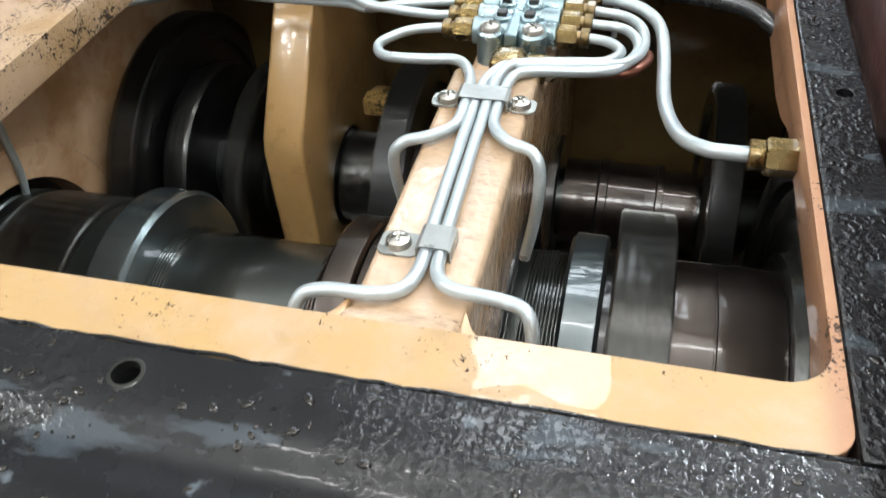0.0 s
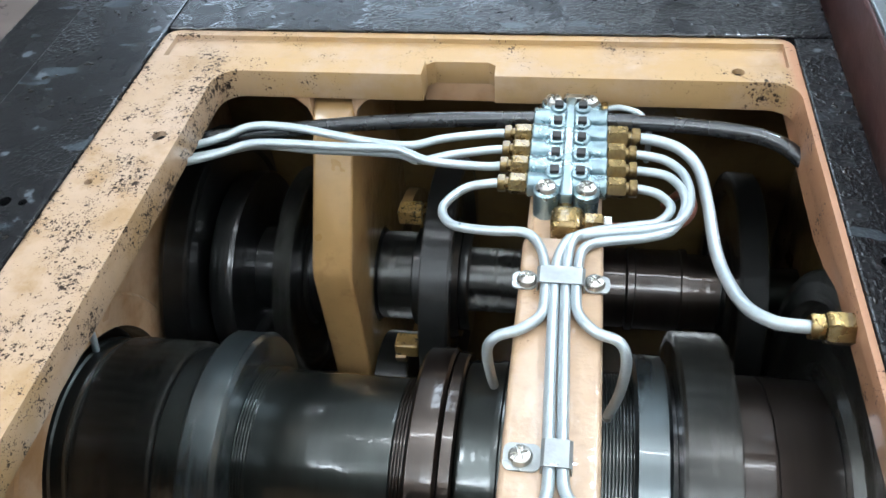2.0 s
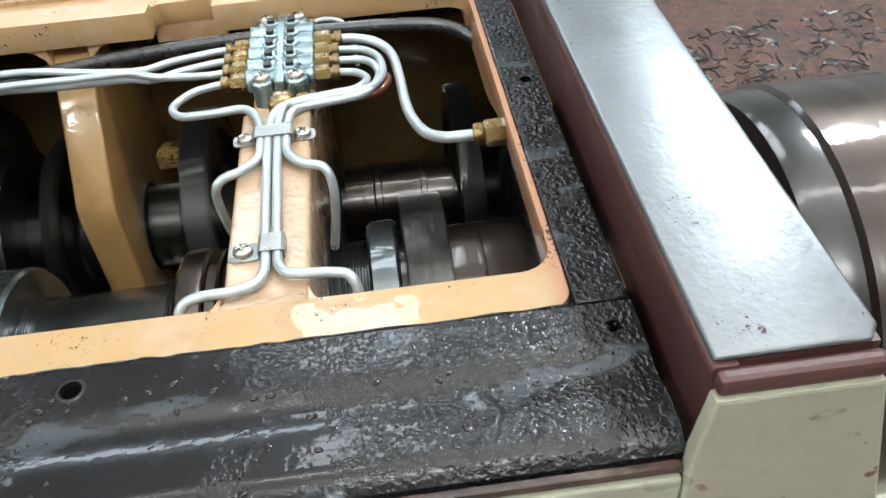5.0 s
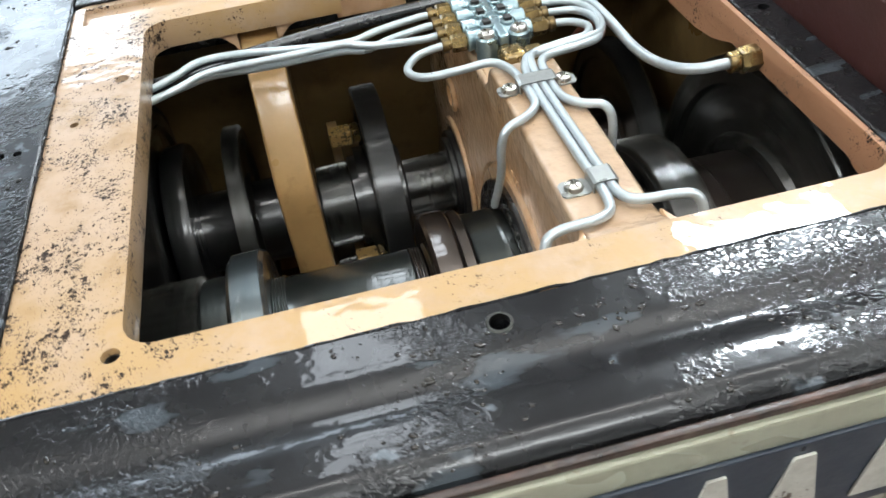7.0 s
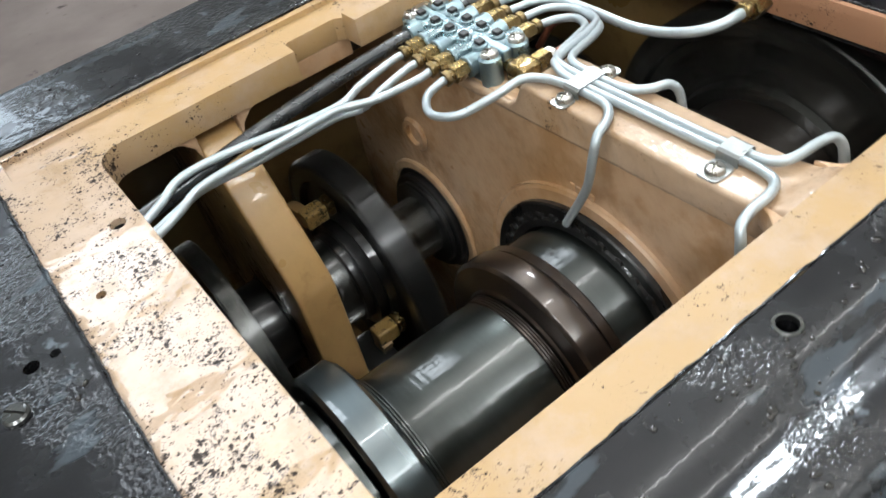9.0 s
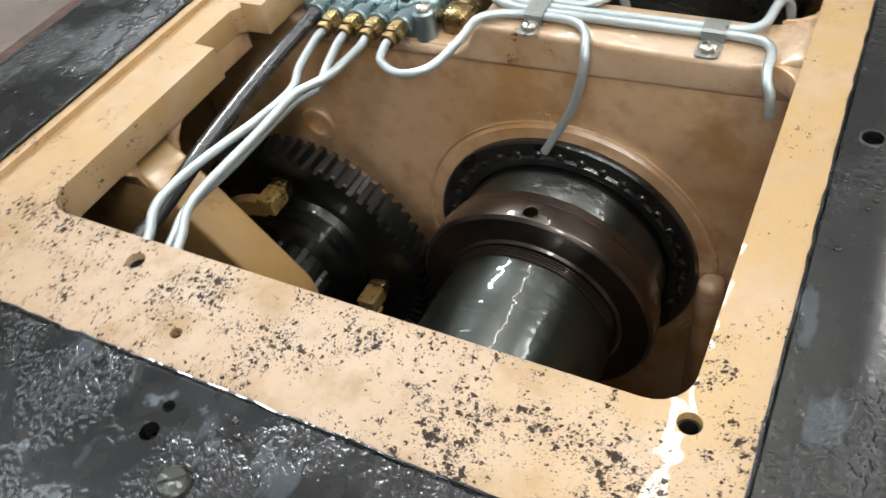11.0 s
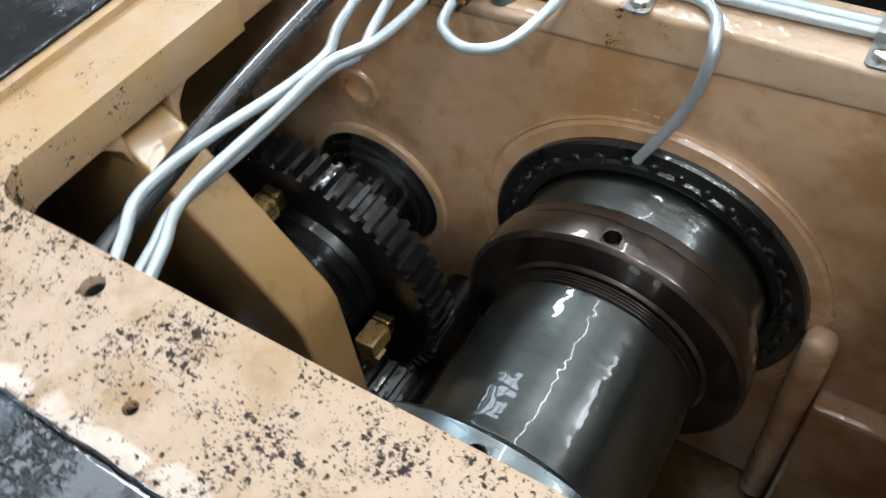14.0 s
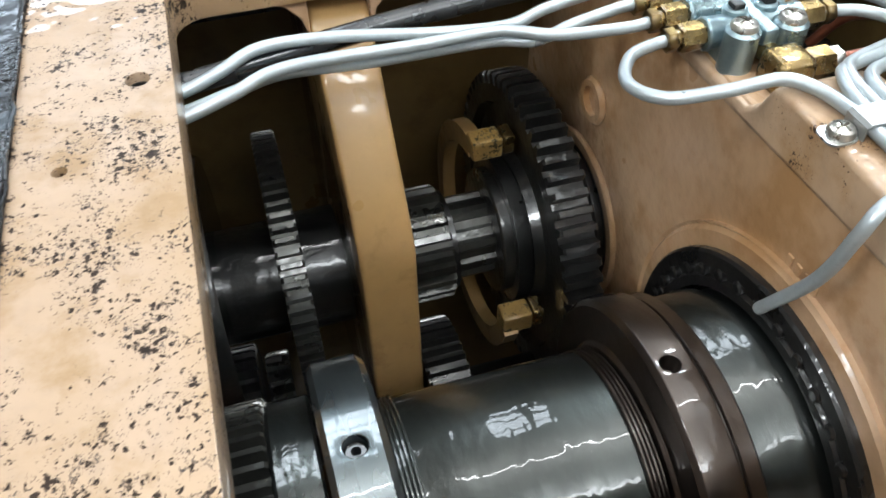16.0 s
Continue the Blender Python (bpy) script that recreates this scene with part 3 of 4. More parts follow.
ledge_top = []
for k in range(45):
    y = -0.200 - 0.0865 * k / 44
    ledge_top.append((y, ledge_height(y)))
ledge = prism([(-0.1985, -0.06), (-0.1985, -0.001)] + ledge_top + [(-0.2875, -0.06)], "x", -0.43, 0.189)
part("front_ledge", carved(ledge, [hole(-0.088, -0.213, 0.0055), hole(0.176, -0.216, 0.004)]), BLACK, top, "wet black painted ledge with a shallow gutter")
part("hole_collar", moved(bush(-0.0016, 0.0022, 0.0054, 0.0072, 32, 0.0006), pose(-0.088, -0.213, 0.0) @ pose(0, 0, 0, 0, 90, 0)), GEAR_EDGE, top)
part("left_ledge", carved(box(-0.43, -0.3365, -0.1982, 0.335, -0.06, 0.002, 0.002), [hole(-0.365, 0.03, 0.0045), hole(-0.352, 0.03, 0.003)]), BLACK, top)
part("back_ledge", box(-0.3362, 0.189, 0.2475, 0.335, -0.06, 0.002, 0.002), BLACK, top)
part("right_ledge", carved(box(0.161, 0.189, -0.1982, 0.2472, -0.0298, 0.001, 0.0015), [hole(0.178, 0.018, 0.0042)]), BLACK, top)
rng_bead = random.Random(3)
for ends in (((-0.3363, -0.196, 0.0018), (-0.3363, 0.246, 0.0018)), ((-0.334, 0.2473, 0.0018), (0.160, 0.2473, 0.0018)), ((-0.334, -0.1984, 0.0002), (0.160, -0.1984, 0.0002))):
    a, b = Vector(ends[0]), Vector(ends[1])
    side = Vector((1, 0, 0)) if abs(b.x - a.x) < 0.01 else Vector((0, 1, 0))
    part("sealant_bead", tube([a.lerp(b, k / 60) + side * rng_bead.gauss(0, 0.0003) + Vector((0, 0, rng_bead.gauss(0, 0.0003))) for k in range(61)], 0.0009, 6, 2), BLACK, top)
part("ledge_screw", carved(lathe([(0, 0.0072), (0.002, 0.0072), (0.0032, 0.006), (0.0034, 0.001)], 24), [box(0.002, 0.01, -0.006, 0.006, -0.0008, 0.0008)]), GEAR_EDGE, top, m=pose(-0.380, 0.004, 0.0018) @ pose(0, 0, 0, 0, -90, 40))
part("back_step", box(-0.50, 0.25, 0.336, 0.36, -0.2, -0.012, 0.004), BLACK, top)
part("left_step", box(-0.50, -0.431, -0.29, 0.336, -0.2, -0.012, 0.004), BLACK, top)

# beads of oil standing on the black ledges


def beads(count, x0, x1, y0, y1, height, seed, clump):
    """Flat round drops strewn in clumps."""
    rng_drop = random.Random(seed)
    bm = bmesh.new()
    spots = [(rng_drop.uniform(x0, x1), rng_drop.uniform(y0, y1)) for _ in range(clump)]
    for _ in range(count):
        sx, sy = rng_drop.choice(spots)
        x, y = sx + rng_drop.gauss(0, 0.016), sy + rng_drop.gauss(0, 0.010)
        if not (x0 < x < x1 and y0 < y < y1):
            continue
        r = 0.0004 + 0.0014 * rng_drop.random() ** 3
        long_way, ang, z = rng_drop.uniform(1.0, 1.8), rng_drop.uniform(0, 3.14), height(y)
        rings = []
        for q, h in ((1.0, -0.1), (0.86, 0.26), (0.5, 0.42)):
            ring = []
            for k in range(10):
                a = 2 * math.pi * k / 10
                u, v = r * q * long_way * math.cos(a), r * q * math.sin(a)
                ring.append(bm.verts.new((x + u * math.cos(ang) - v * math.sin(ang), y + u * math.sin(ang) + v * math.cos(ang), z + h * r)))
            rings.append(ring)
        peak = bm.verts.new((x, y, z + 0.48 * r))
        for a, b in zip(rings, rings[1:]):
            for k in range(10):
                bm.faces.new((a[k], a[(k + 1) % 10], b[(k + 1) % 10], b[k]))
        for k in range(10):
            bm.faces.new((rings[-1][k], rings[-1][(k + 1) % 10], peak))
    return bm


drops = part("oil_drops", joined(beads(620, -0.42, 0.186, -0.284, -0.2005, ledge_height, 11, 34),
                                 beads(240, 0.1625, 0.1875, -0.19, 0.245, lambda y: 0.001, 12, 16),
                                 beads(200, -0.33, 0.18, 0.25, 0.325, lambda y: 0.002, 13, 16),
                                 beads(150, -0.425, -0.339, -0.19, 0.3, lambda y: 0.002, 14, 12)), OIL_DROP)
tagged(drops, "dark oil drops beaded on the black paint", "oil drops", kind="stuff")

# raised bearing housing beside the chuck
cap = thing("front_bearing_housing", "raised bearing housing, bare steel top and chipped grey-green front", "bearing housing")
part("sloped_face", prism([(0.1985, -0.06), (0.1985, 0.003), (0.1900, 0.0490), (0.1912, 0.0515), (0.193, 0.0520), (0.2020, 0.0520), (0.2020, -0.06)], "y", -0.287, 0.36, 0.001), RED_LIP, cap, "red-brown primed side")
part("top_plate", carved(prism([(0.1912, -0.285), (0.255, -0.285), (0.2605, -0.278), (0.2605, 0.36), (0.1912, 0.36)], "z", 0.0524, 0.0560), [], 0.0035), BARE, cap, "bright bare steel top")
part("front_skin", prism([(0.1868, -0.45), (0.36, -0.45), (0.285, -0.05), (0.2605, 0.0410), (0.1910, 0.0410), (0.1868, 0.004)], "y", -0.2955, -0.2875, 0.002), ENAMEL_WORN, cap, "grey-green enamel with brown chips")
part("core_block", box(0.2022, 0.2600, -0.284, 0.36, -0.06, 0.0520), RED_LIP, cap)
part("front_band", box(0.1915, 0.2605, -0.2945, -0.2860, 0.0415, 0.0518, 0.003), RED_LIP, cap, "brown primed band under the top")
part("side_skin", box(0.261, 0.267, -0.29, 0.36, -0.45, 0.040, 0.003), RED_LIP, cap)
part("sight_ring", moved(bush(-0.006, 0.004, 0.014, 0.021, 40), pose(0.2125, -0.297, -0.066, 0, 0, 90)), BRASS, cap, "tarnished brass ring")

# front of the machine body with its plate
apron = head
part("rust_lip", box(-0.44, 0.1865, -0.2925, -0.2878, -0.0125, -0.0068, 0.0015), RUST_EDGE, apron, "rusty brown lip")
part("panel", box(-0.44, 0.1865, -0.2945, -0.288, -0.45, -0.014, 0.002), ENAMEL, apron, "grey-green enamel panel with a rusty top edge")
plate = part("name_plate", box(-0.105, 0.155, -0.2975, -0.2948, -0.108, -0.033, 0.001), PLATE_BLUE, apron, "dark blue plate with pale worn shapes")
for px, pw in ((-0.055, 0.030), (-0.012, 0.028), (0.032, 0.032), (0.080, 0.026), (0.122, 0.026)):
    part("plate_mark", prism([(px - pw / 2, -0.095), (px - pw / 6, -0.042), (px + pw / 6, -0.042), (px + pw / 2, -0.095)], "y", -0.2992, -0.2978), PLATE_PALE, plate)

# ---------------------------------------------------------------- chuck and bed beyond the headstock
chuck = thing("lathe_chuck", "large dark steel lathe chuck beside the headstock", "chuck", m=pose(0, SY, SZ))
part("hub", lathe([(0.268, 0.03), (0.268, 0.120), (0.273, 0.125), (0.334, 0.125), (0.334, 0.03)]), STEEL, chuck)
part("back_plate", lathe([(0.3345, 0.03), (0.3345, 0.150), (0.342, 0.165), (0.352, 0.170), (0.371, 0.171), (0.371, 0.03)], 96), GEAR, chuck)
part("chuck_body", lathe([(0.3715, 0.05), (0.3715, 0.171), (0.375, 0.1745), (0.56, 0.1745), (0.565, 0.170), (0.565, 0.05)], 96), SPINDLE_BROWN, chuck, "brown-tinted turned steel body")
tagged(part("chip_bed", box(0.29, 3.0, 0.30, 1.4, -0.75, -0.55, 0.01), SWARF), "bed tray covered with rusty swarf", "bed", kind="structure")
tagged(part("bed", box(-0.5, 3.0, -0.28, 0.30, -1.05, -0.60, 0.01), ENAMEL), "grey-green enamelled lathe bed", "bed", kind="structure")

chips_bm = bmesh.new()
rng = random.Random(5)
for k in range(900):
    c = Vector((rng.uniform(0.30, 1.1), rng.uniform(0.30, 1.0), -0.548 + abs(rng.gauss(0, 0.012))))
    rad, turn, w = rng.uniform(0.006, 0.022), rng.uniform(0, 6.28), rng.uniform(0.002, 0.005)
    tilt = Euler((rng.uniform(-0.7, 0.7), rng.uniform(-0.7, 0.7), turn)).to_matrix()
    last = None
    for q in range(8):
        a = q * 0.55
        pair = [chips_bm.verts.new(c + tilt @ Vector((rad * math.cos(a), rad * math.sin(a), h + q * 0.0008))) for h in (0, w)]
        if last:
            chips_bm.faces.new((last[0], pair[0], pair[1], last[1]))
        last = pair
tagged(part("swarf", chips_bm, BARE), "blue and rusty curled steel swarf on the bed", "swarf", kind="stuff")

# ---------------------------------------------------------------- spindle
spindle = thing("lathe_spindle", "oiled dark steel lathe spindle with collars and threads", "spindle", m=pose(0, SY, SZ))


def thread(x0, x1, r, pitch=0.0022, deep=0.0011):
    prof, x = [(x0, r - 0.03)], x0
    while x < x1 - pitch * 0.5:
        prof += [(x, r - deep), (x + pitch * 0.3, r), (x + pitch * 0.7, r), (x + pitch * 0.98, r - deep)]
        x += pitch
    return lathe(prof + [(x, r - 0.03)])


def radial_hole(x, r, size=0.0052):
    return prism(disc(x, 0.0, size, 20), "z", r - 0.012, r + 0.02)


part("tail_journal", lathe([(-0.375, 0.03), (-0.375, 0.058), (-0.352, 0.058), (-0.352, 0.081), (-0.350, 0.083), (-0.346, 0.083), (-0.3445, 0.0815), (-0.336, 0.0815), (-0.3345, 0.083), (-0.332, 0.083), (-0.331, 0.0815), (-0.331, 0.03)]), SPINDLE, spindle)
part("tail_gear", toothed(-0.330, -0.2715, 0.0775, 0.084, 56), GEAR_EDGE, spindle, "worn steel gear")
part("spacer_ring", lathe([(-0.2712, 0.03), (-0.2712, 0.079), (-0.2695, 0.0805), (-0.2505, 0.0805), (-0.249, 0.079), (-0.249, 0.03)]), SPINDLE, spindle)
collar = carved(lathe([(-0.2475, 0.03), (-0.2475, 0.092), (-0.2445, 0.095), (-0.222, 0.095), (-0.219, 0.092), (-0.219, 0.03)], 96), [radial_hole(-0.2335, 0.095, 0.0055)], 0.0008, 50)
part("lock_collar", collar, STEEL, spindle, "bright steel collar with a socket screw hole")
part("set_screw", moved(bush(0.083, 0.090, 0.0024, 0.0052, 24, 0.0006), pose(-0.2335, 0, 0) @ pose(0, 0, 0, 0, -90, 0)), GEAR, spindle)
part("left_thread", thread(-0.2188, -0.2085, 0.0695), SPINDLE, spindle)
part("spindle_body", lathe([(-0.2083, 0.03), (-0.2083, 0.0675), (-0.2075, 0.068), (-0.1082, 0.068), (-0.1072, 0.067), (-0.1072, 0.03)], 96), SPINDLE, spindle)
part("right_thread", thread(-0.107, -0.098, 0.0685), SPINDLE_BROWN, spindle)
flange = carved(lathe([(-0.097, 0.03), (-0.097, 0.069), (-0.0945, 0.071), (-0.0945, 0.0905), (-0.092, 0.0935), (-0.0745, 0.0935), (-0.0725, 0.091), (-0.0725, 0.03)], 96), [radial_hole(-0.0850, 0.0935, 0.0050)], 0.0006, 50)
part("flange", flange, SPINDLE_BROWN, spindle, "dark steel flange with a radial hole")
part("flange_ring", lathe([(-0.0722, 0.03), (-0.0722, 0.0895), (-0.071, 0.091), (-0.064, 0.091), (-0.0625, 0.0895), (-0.0625, 0.03)]), SPINDLE_BROWN, spindle)
part("bearing_neck", lathe([(-0.0622, 0.03), (-0.0622, 0.084), (-0.060, 0.0855), (-0.041, 0.0855), (-0.0395, 0.0865), (-0.035, 0.0865), (-0.034, 0.084), (0.029, 0.084), (0.029, 0.03)]), SPINDLE, spindle)
part("front_thread", thread(0.0292, 0.0505, 0.084), SPINDLE, spindle)
part("front_ring", lathe([(0.051, 0.03), (0.051, 0.096), (0.0535, 0.0985), (0.072, 0.0985), (0.0745, 0.096), (0.0745, 0.03)], 96), STEEL, spindle, "bright turned steel ring")
part("front_spacer", lathe([(0.0747, 0.03), (0.0747, 0.088), (0.0785, 0.088), (0.0785, 0.03)]), GEAR, spindle)
part("front_gear", toothed(0.0788, 0.1125, 0.109, 0.117, 64), GEAR_EDGE, spindle, "worn steel gear")
part("gear_sleeve", lathe([(0.1127, 0.03), (0.1127, 0.088), (0.137, 0.089), (0.1375, 0.0875), (0.1385, 0.0875), (0.139, 0.089), (0.176, 0.089), (0.176, 0.03)]), SPINDLE_BROWN, spindle, "brown-tinted oiled sleeve")
part("bull_gear", toothed(0.1765, 0.2125, 0.158, 0.167, 84, 0.145, 0.006, 0.1), GEAR_EDGE, spindle, "large black oiled gear")

# fixed bearing ring in the web
bearing = thing("spindle_bearing", "black roller bearing seated in the cross web", "bearing", m=pose(0, SY, SZ))
part("outer_ring", bush(-0.030, 0.024, 0.0998, 0.1088), BEARING, bearing)
# dark ring added behind the rollers, blocking light through their gaps
part("gap_filler", bush(-0.0275, -0.024, 0.0870, 0.1085), BEARING, bearing)
part("cage", bush(-0.0295, 0.02, 0.0872, 0.0945), BEARING, bearing)
roller = finish(lathe([(-0.0315, 0.0025), (-0.0305, 0.0038), (0.02, 0.0038), (0.0205, 0.003)], 12))
roller.materials.append(BEARING)
for k in range(36):
    a = 2 * math.pi * k / 36
    part("roller", roller, BEARING, bearing, m=pose(0, 0.097 * math.cos(a), 0.097 * math.sin(a)))
tail = thing("tail_bearing", "black bearing seated in the end wall", "bearing", m=pose(0, SY, SZ))
part("outer_ring", bush(WALL_L - 0.029, WALL_L - 0.016, 0.070, 0.0918), BEARING, tail)

# ---------------------------------------------------------------- second shaft
shaft = thing("gear_shaft", "oil-blackened splined gear shaft behind the spindle", "shaft", m=pose(0, BY, BZ))
part("shaft_core", lathe([(-0.385, 0.01), (-0.385, 0.027), (0.208, 0.027), (0.208, 0.01)]), SPINDLE, shaft)
part("left_sleeve", lathe([(-0.338, 0.0272), (-0.338, 0.041), (-0.252, 0.041), (-0.252, 0.0272)]), GEAR, shaft)
part("narrow_gear", toothed(-0.2505, -0.2345, 0.0965, 0.1025, 80, 0.088, 0.003, 0.05), GEAR_EDGE, shaft, "narrow worn steel gear")
part("mid_sleeve", lathe([(-0.2343, 0.0272), (-0.2343, 0.043), (-0.206, 0.043), (-0.206, 0.0272)]), GEAR, shaft)
part("end_gear", toothed(-0.336, -0.312, 0.131, 0.1395, 92, 0.118, 0.004, 0.06), GEAR, shaft, "large black gear meshing with the spindle")
part("end_disc", lathe([(-0.311, 0.0272), (-0.311, 0.094), (-0.308, 0.096), (-0.292, 0.096), (-0.289, 0.094), (-0.289, 0.0272)]), GEAR, shaft)
part("rib_bush", bush(-0.204, -0.172, 0.0272, 0.0458), GEAR, shaft)
part("splined_sleeve", toothed(-0.1705, -0.131, 0.0375, 0.0425, 22), GEAR_EDGE, shaft, "worn splined sleeve")
part("spline_ring", lathe([(-0.1308, 0.0272), (-0.1308, 0.037), (-0.127, 0.037), (-0.127, 0.0272)]), GEAR, shaft)
part("spline", toothed(-0.1268, -0.026, 0.0278, 0.031, 12), GEAR_EDGE, shaft)
part("front_sleeve", lathe([(0.028, 0.0272), (0.028, 0.0375), (0.056, 0.0375), (0.057, 0.0365), (0.058, 0.0395), (0.064, 0.0395), (0.065, 0.038), (0.104, 0.038), (0.105, 0.0395), (0.110, 0.0395), (0.111, 0.035), (0.138, 0.035), (0.138, 0.0272)]), SPINDLE_BROWN, shaft)
part("front_disc_gear", toothed(0.140, 0.162, 0.104, 0.112, 66, 0.095, 0.004, 0.05), GEAR, shaft)
part("seal_cap", lathe([(-0.036, 0.0312), (-0.036, 0.044), (-0.0345, 0.0455), (-0.031, 0.0455), (-0.031, 0.0505), (-0.0295, 0.052), (-0.0245, 0.052), (-0.0245, 0.0312)]), BEARING, shaft, "black oily cap over the bearing")
part("shaft_bearing", bush(-0.024, 0.024, 0.031, 0.0572), BEARING, shaft)

slider = thing("sliding_gear", "black toothed sliding gear on the splined shaft", "gear", m=pose(0, BY, BZ))
part("gear_rim", toothed(-0.0125, 0.0125, 0.1070, 0.1155, 62, 0.094, 0.007, 0.056), GEAR, slider)
part("hub", lathe([(-0.032, 0.0312), (-0.032, 0.046), (-0.0305, 0.0475), (-0.0235, 0.0475), (-0.0235, 0.0555), (-0.0132, 0.0555), (-0.0132, 0.0312)]), GEAR, slider)
part("front_hub", lathe([(0.0132, 0.0312), (0.0132, 0.05), (0.020, 0.05), (0.022, 0.048), (0.022, 0.0312)]), GEAR, slider)

fork = thing("shift_fork", "ochre cast shift fork with brass shoes gripping the sliding gear", "fork")
yoke = []
for k in range(25):
    a = radians(86 - 251 * k / 24)
    yoke.append((0.086 * math.cos(a), 0.086 * math.sin(a)))
for k in range(25):
    a = radians(86 - 251 * (24 - k) / 24)
    yoke.append((0.071 * math.cos(a), 0.071 * math.sin(a)))
part("yoke", prism(yoke, "x", -0.043, -0.033), PAINT_OCHRE, fork, "ochre cast yoke")
for uy, uz in ((0.0036, 0.082), (-0.071, -0.016)):
    part("shoe", box(-0.0435, -0.0215, uy - 0.0095, uy + 0.0075, uz - 0.0085, uz + 0.0075, 0.0025), FORK_TIP, fork, "yellow cast shoe")
    part("pad", box(-0.0212, -0.0130, uy - 0.0085, uy + 0.0075, uz - 0.0075, uz + 0.0075, 0.002), BRASS, fork, "oily bronze pad")

low = thing("lower_gear_shaft", "oil-blackened lower gear shaft half hidden in the sump", "shaft", m=pose(0, 0.125, -0.335))
part("shaft_core", lathe([(-0.34, 0.01), (-0.34, 0.022), (0.20, 0.022), (0.20, 0.01)], 40), GEAR, low)
part("pinion", toothed(-0.168, -0.138, 0.060, 0.066, 46), GEAR, low)
part("step_gear", toothed(-0.300, -0.280, 0.070, 0.078, 42), GEAR, low)
part("step_gear", toothed(-0.275, -0.258, 0.060, 0.068, 38), GEAR_EDGE, low)

# ---------------------------------------------------------------- oil distributor
block = thing("oil_distributor", "zinc plated oil distributor block with ten outlets", "distributor")
ROWS = (0.169, 0.1505, 0.1325, 0.115, 0.0965)
BZ0 = -0.022
part("block_body", box(-0.0195, 0.0195, 0.086, 0.178, -0.0355, -0.0205, 0.002), ZINC, block)
part("ridge", box(-0.0040, 0.0040, 0.078, 0.186, -0.0240, -0.0135, 0.0018), ZINC, block)
for sx in (-1, 1):
    for ry in ROWS:
        boss = lathe([(0.003, 0.0065), (0.003, 0.0080), (0.0235, 0.0080), (0.0245, 0.0085), (0.0255, 0.0085), (0.0262, 0.0078), (0.0262, 0.004)], 28)
        part("outlet_boss", moved(boss, pose(0, ry, BZ0, 0, 0, 0 if sx > 0 else 180)), ZINC, block)
        part("metering_boss", moved(lathe([(0, 0.0062), (0.0028, 0.0060), (0.0036, 0.0050), (0.0036, 0.0030)], 20), pose(sx * 0.0085, ry + 0.003, -0.0150) @ pose(0, 0, 0, 0, -90, 0)), ZINC, block)
        part("plug", box(sx * 0.0085 - 0.0031, sx * 0.0085 + 0.0031, ry - 0.0005, ry + 0.0060, -0.0116, -0.0088, 0.0006), DARK, block, "dark square plug")


def screw_head(name, x, y, z, r, parent, mat):
    head_bm = lathe([(0, r), (0.0012, r), (0.0030, r * 0.86), (0.0040, r * 0.55), (0.0042, r * 0.1)], 24)
    me = carved(head_bm, [box(0.002, 0.01, -r * 0.62, r * 0.62, -r * 0.12, r * 0.12), box(0.002, 0.01, -r * 0.12, r * 0.12, -r * 0.62, r * 0.62)])
    return part(name, me, mat, parent, "cross-head screw", m=pose(x, y, z) @ pose(0, 0, 0, 0, -90, 30 + 900 * x))


for sx in (-1, 1):
    for y in (0.0835, 0.1785):
        part("screw_post", moved(lathe([(0, 0.0085), (0.021, 0.0085), (0.0225, 0.007), (0.0225, 0.003)], 24), pose(sx * 0.0130, y, -0.0358) @ pose(0, 0, 0, 0, -90, 0)), ZINC, block)
        screw_head("block_screw", sx * 0.0130, y, -0.0133, 0.0068, block, SCREW)

def fitting(x, y, z, sx, large=False):
    f = thing("pipe_fitting", "tarnished brass hexagon pipe fitting", "fitting", "fittings on the oil distributor", m=pose(x, y, z) @ pose(0, 0, 0, 0, 0, 0 if sx > 0 else 180))
    k = 1.15 if large else 1.0
    part("union_hex", hexagon(0.0, 0.0125 * k, 0.0125 * k), BRASS, f)
    part("neck", lathe([(0.0122 * k, 0.0045), (0.0145 * k, 0.0045), (0.0145 * k, 0.002)], 20), BRASS, f)
    part("nut", hexagon(0.0145 * k, 0.0200 * k, 0.0105 * k), BRASS, f)
    return f


for ry in ROWS[1:]:
    fitting(-0.0262, ry, BZ0, -1)
    fitting(0.0262, ry - 0.0005, BZ0, 1, ry == ROWS[1])

elbow = thing("elbow_fitting", "brass elbow fitting feeding the distributor", "fitting")
part("elbow_body", joined(box(-0.009, 0.012, 0.0535, 0.0745, -0.037, -0.0175, 0.005, 4), moved(lathe([(0, 0.0055), (0.012, 0.0055)], 20), pose(0, 0.070, -0.026) @ pose(0, 0, 0, 0, 0, 90))), BRASS, elbow)
part("union_hex", hexagon(0.0118, 0.0245, 0.0145, pose(0, 0.064, -0.027)), BRASS, elbow)
part("nut", hexagon(0.0245, 0.0300, 0.0120, pose(0, 0.064, -0.027)), SCREW, elbow)
wall_fit = thing("wall_fitting", "brass pipe fitting screwed into the side wall", "fitting")
part("union_hex", hexagon(0.1425, 0.1580, 0.0165, pose(0, -0.0175, -0.016)), BRASS, wall_fit)
part("nut", hexagon(0.1345, 0.1425, 0.0135, pose(0, -0.0175, -0.016)), BRASS, wall_fit)
small_fit = thing("small_fitting", "small brass fitting at the end of the distributor", "fitting")
part("union_hex", hexagon(0.0215, 0.0265, 0.008, pose(0, 0.181, -0.020)), BRASS, small_fit)
part("end_plug", box(-0.006, 0.010, 0.1845, 0.193, -0.030, -0.014, 0.002), SCREW, small_fit)

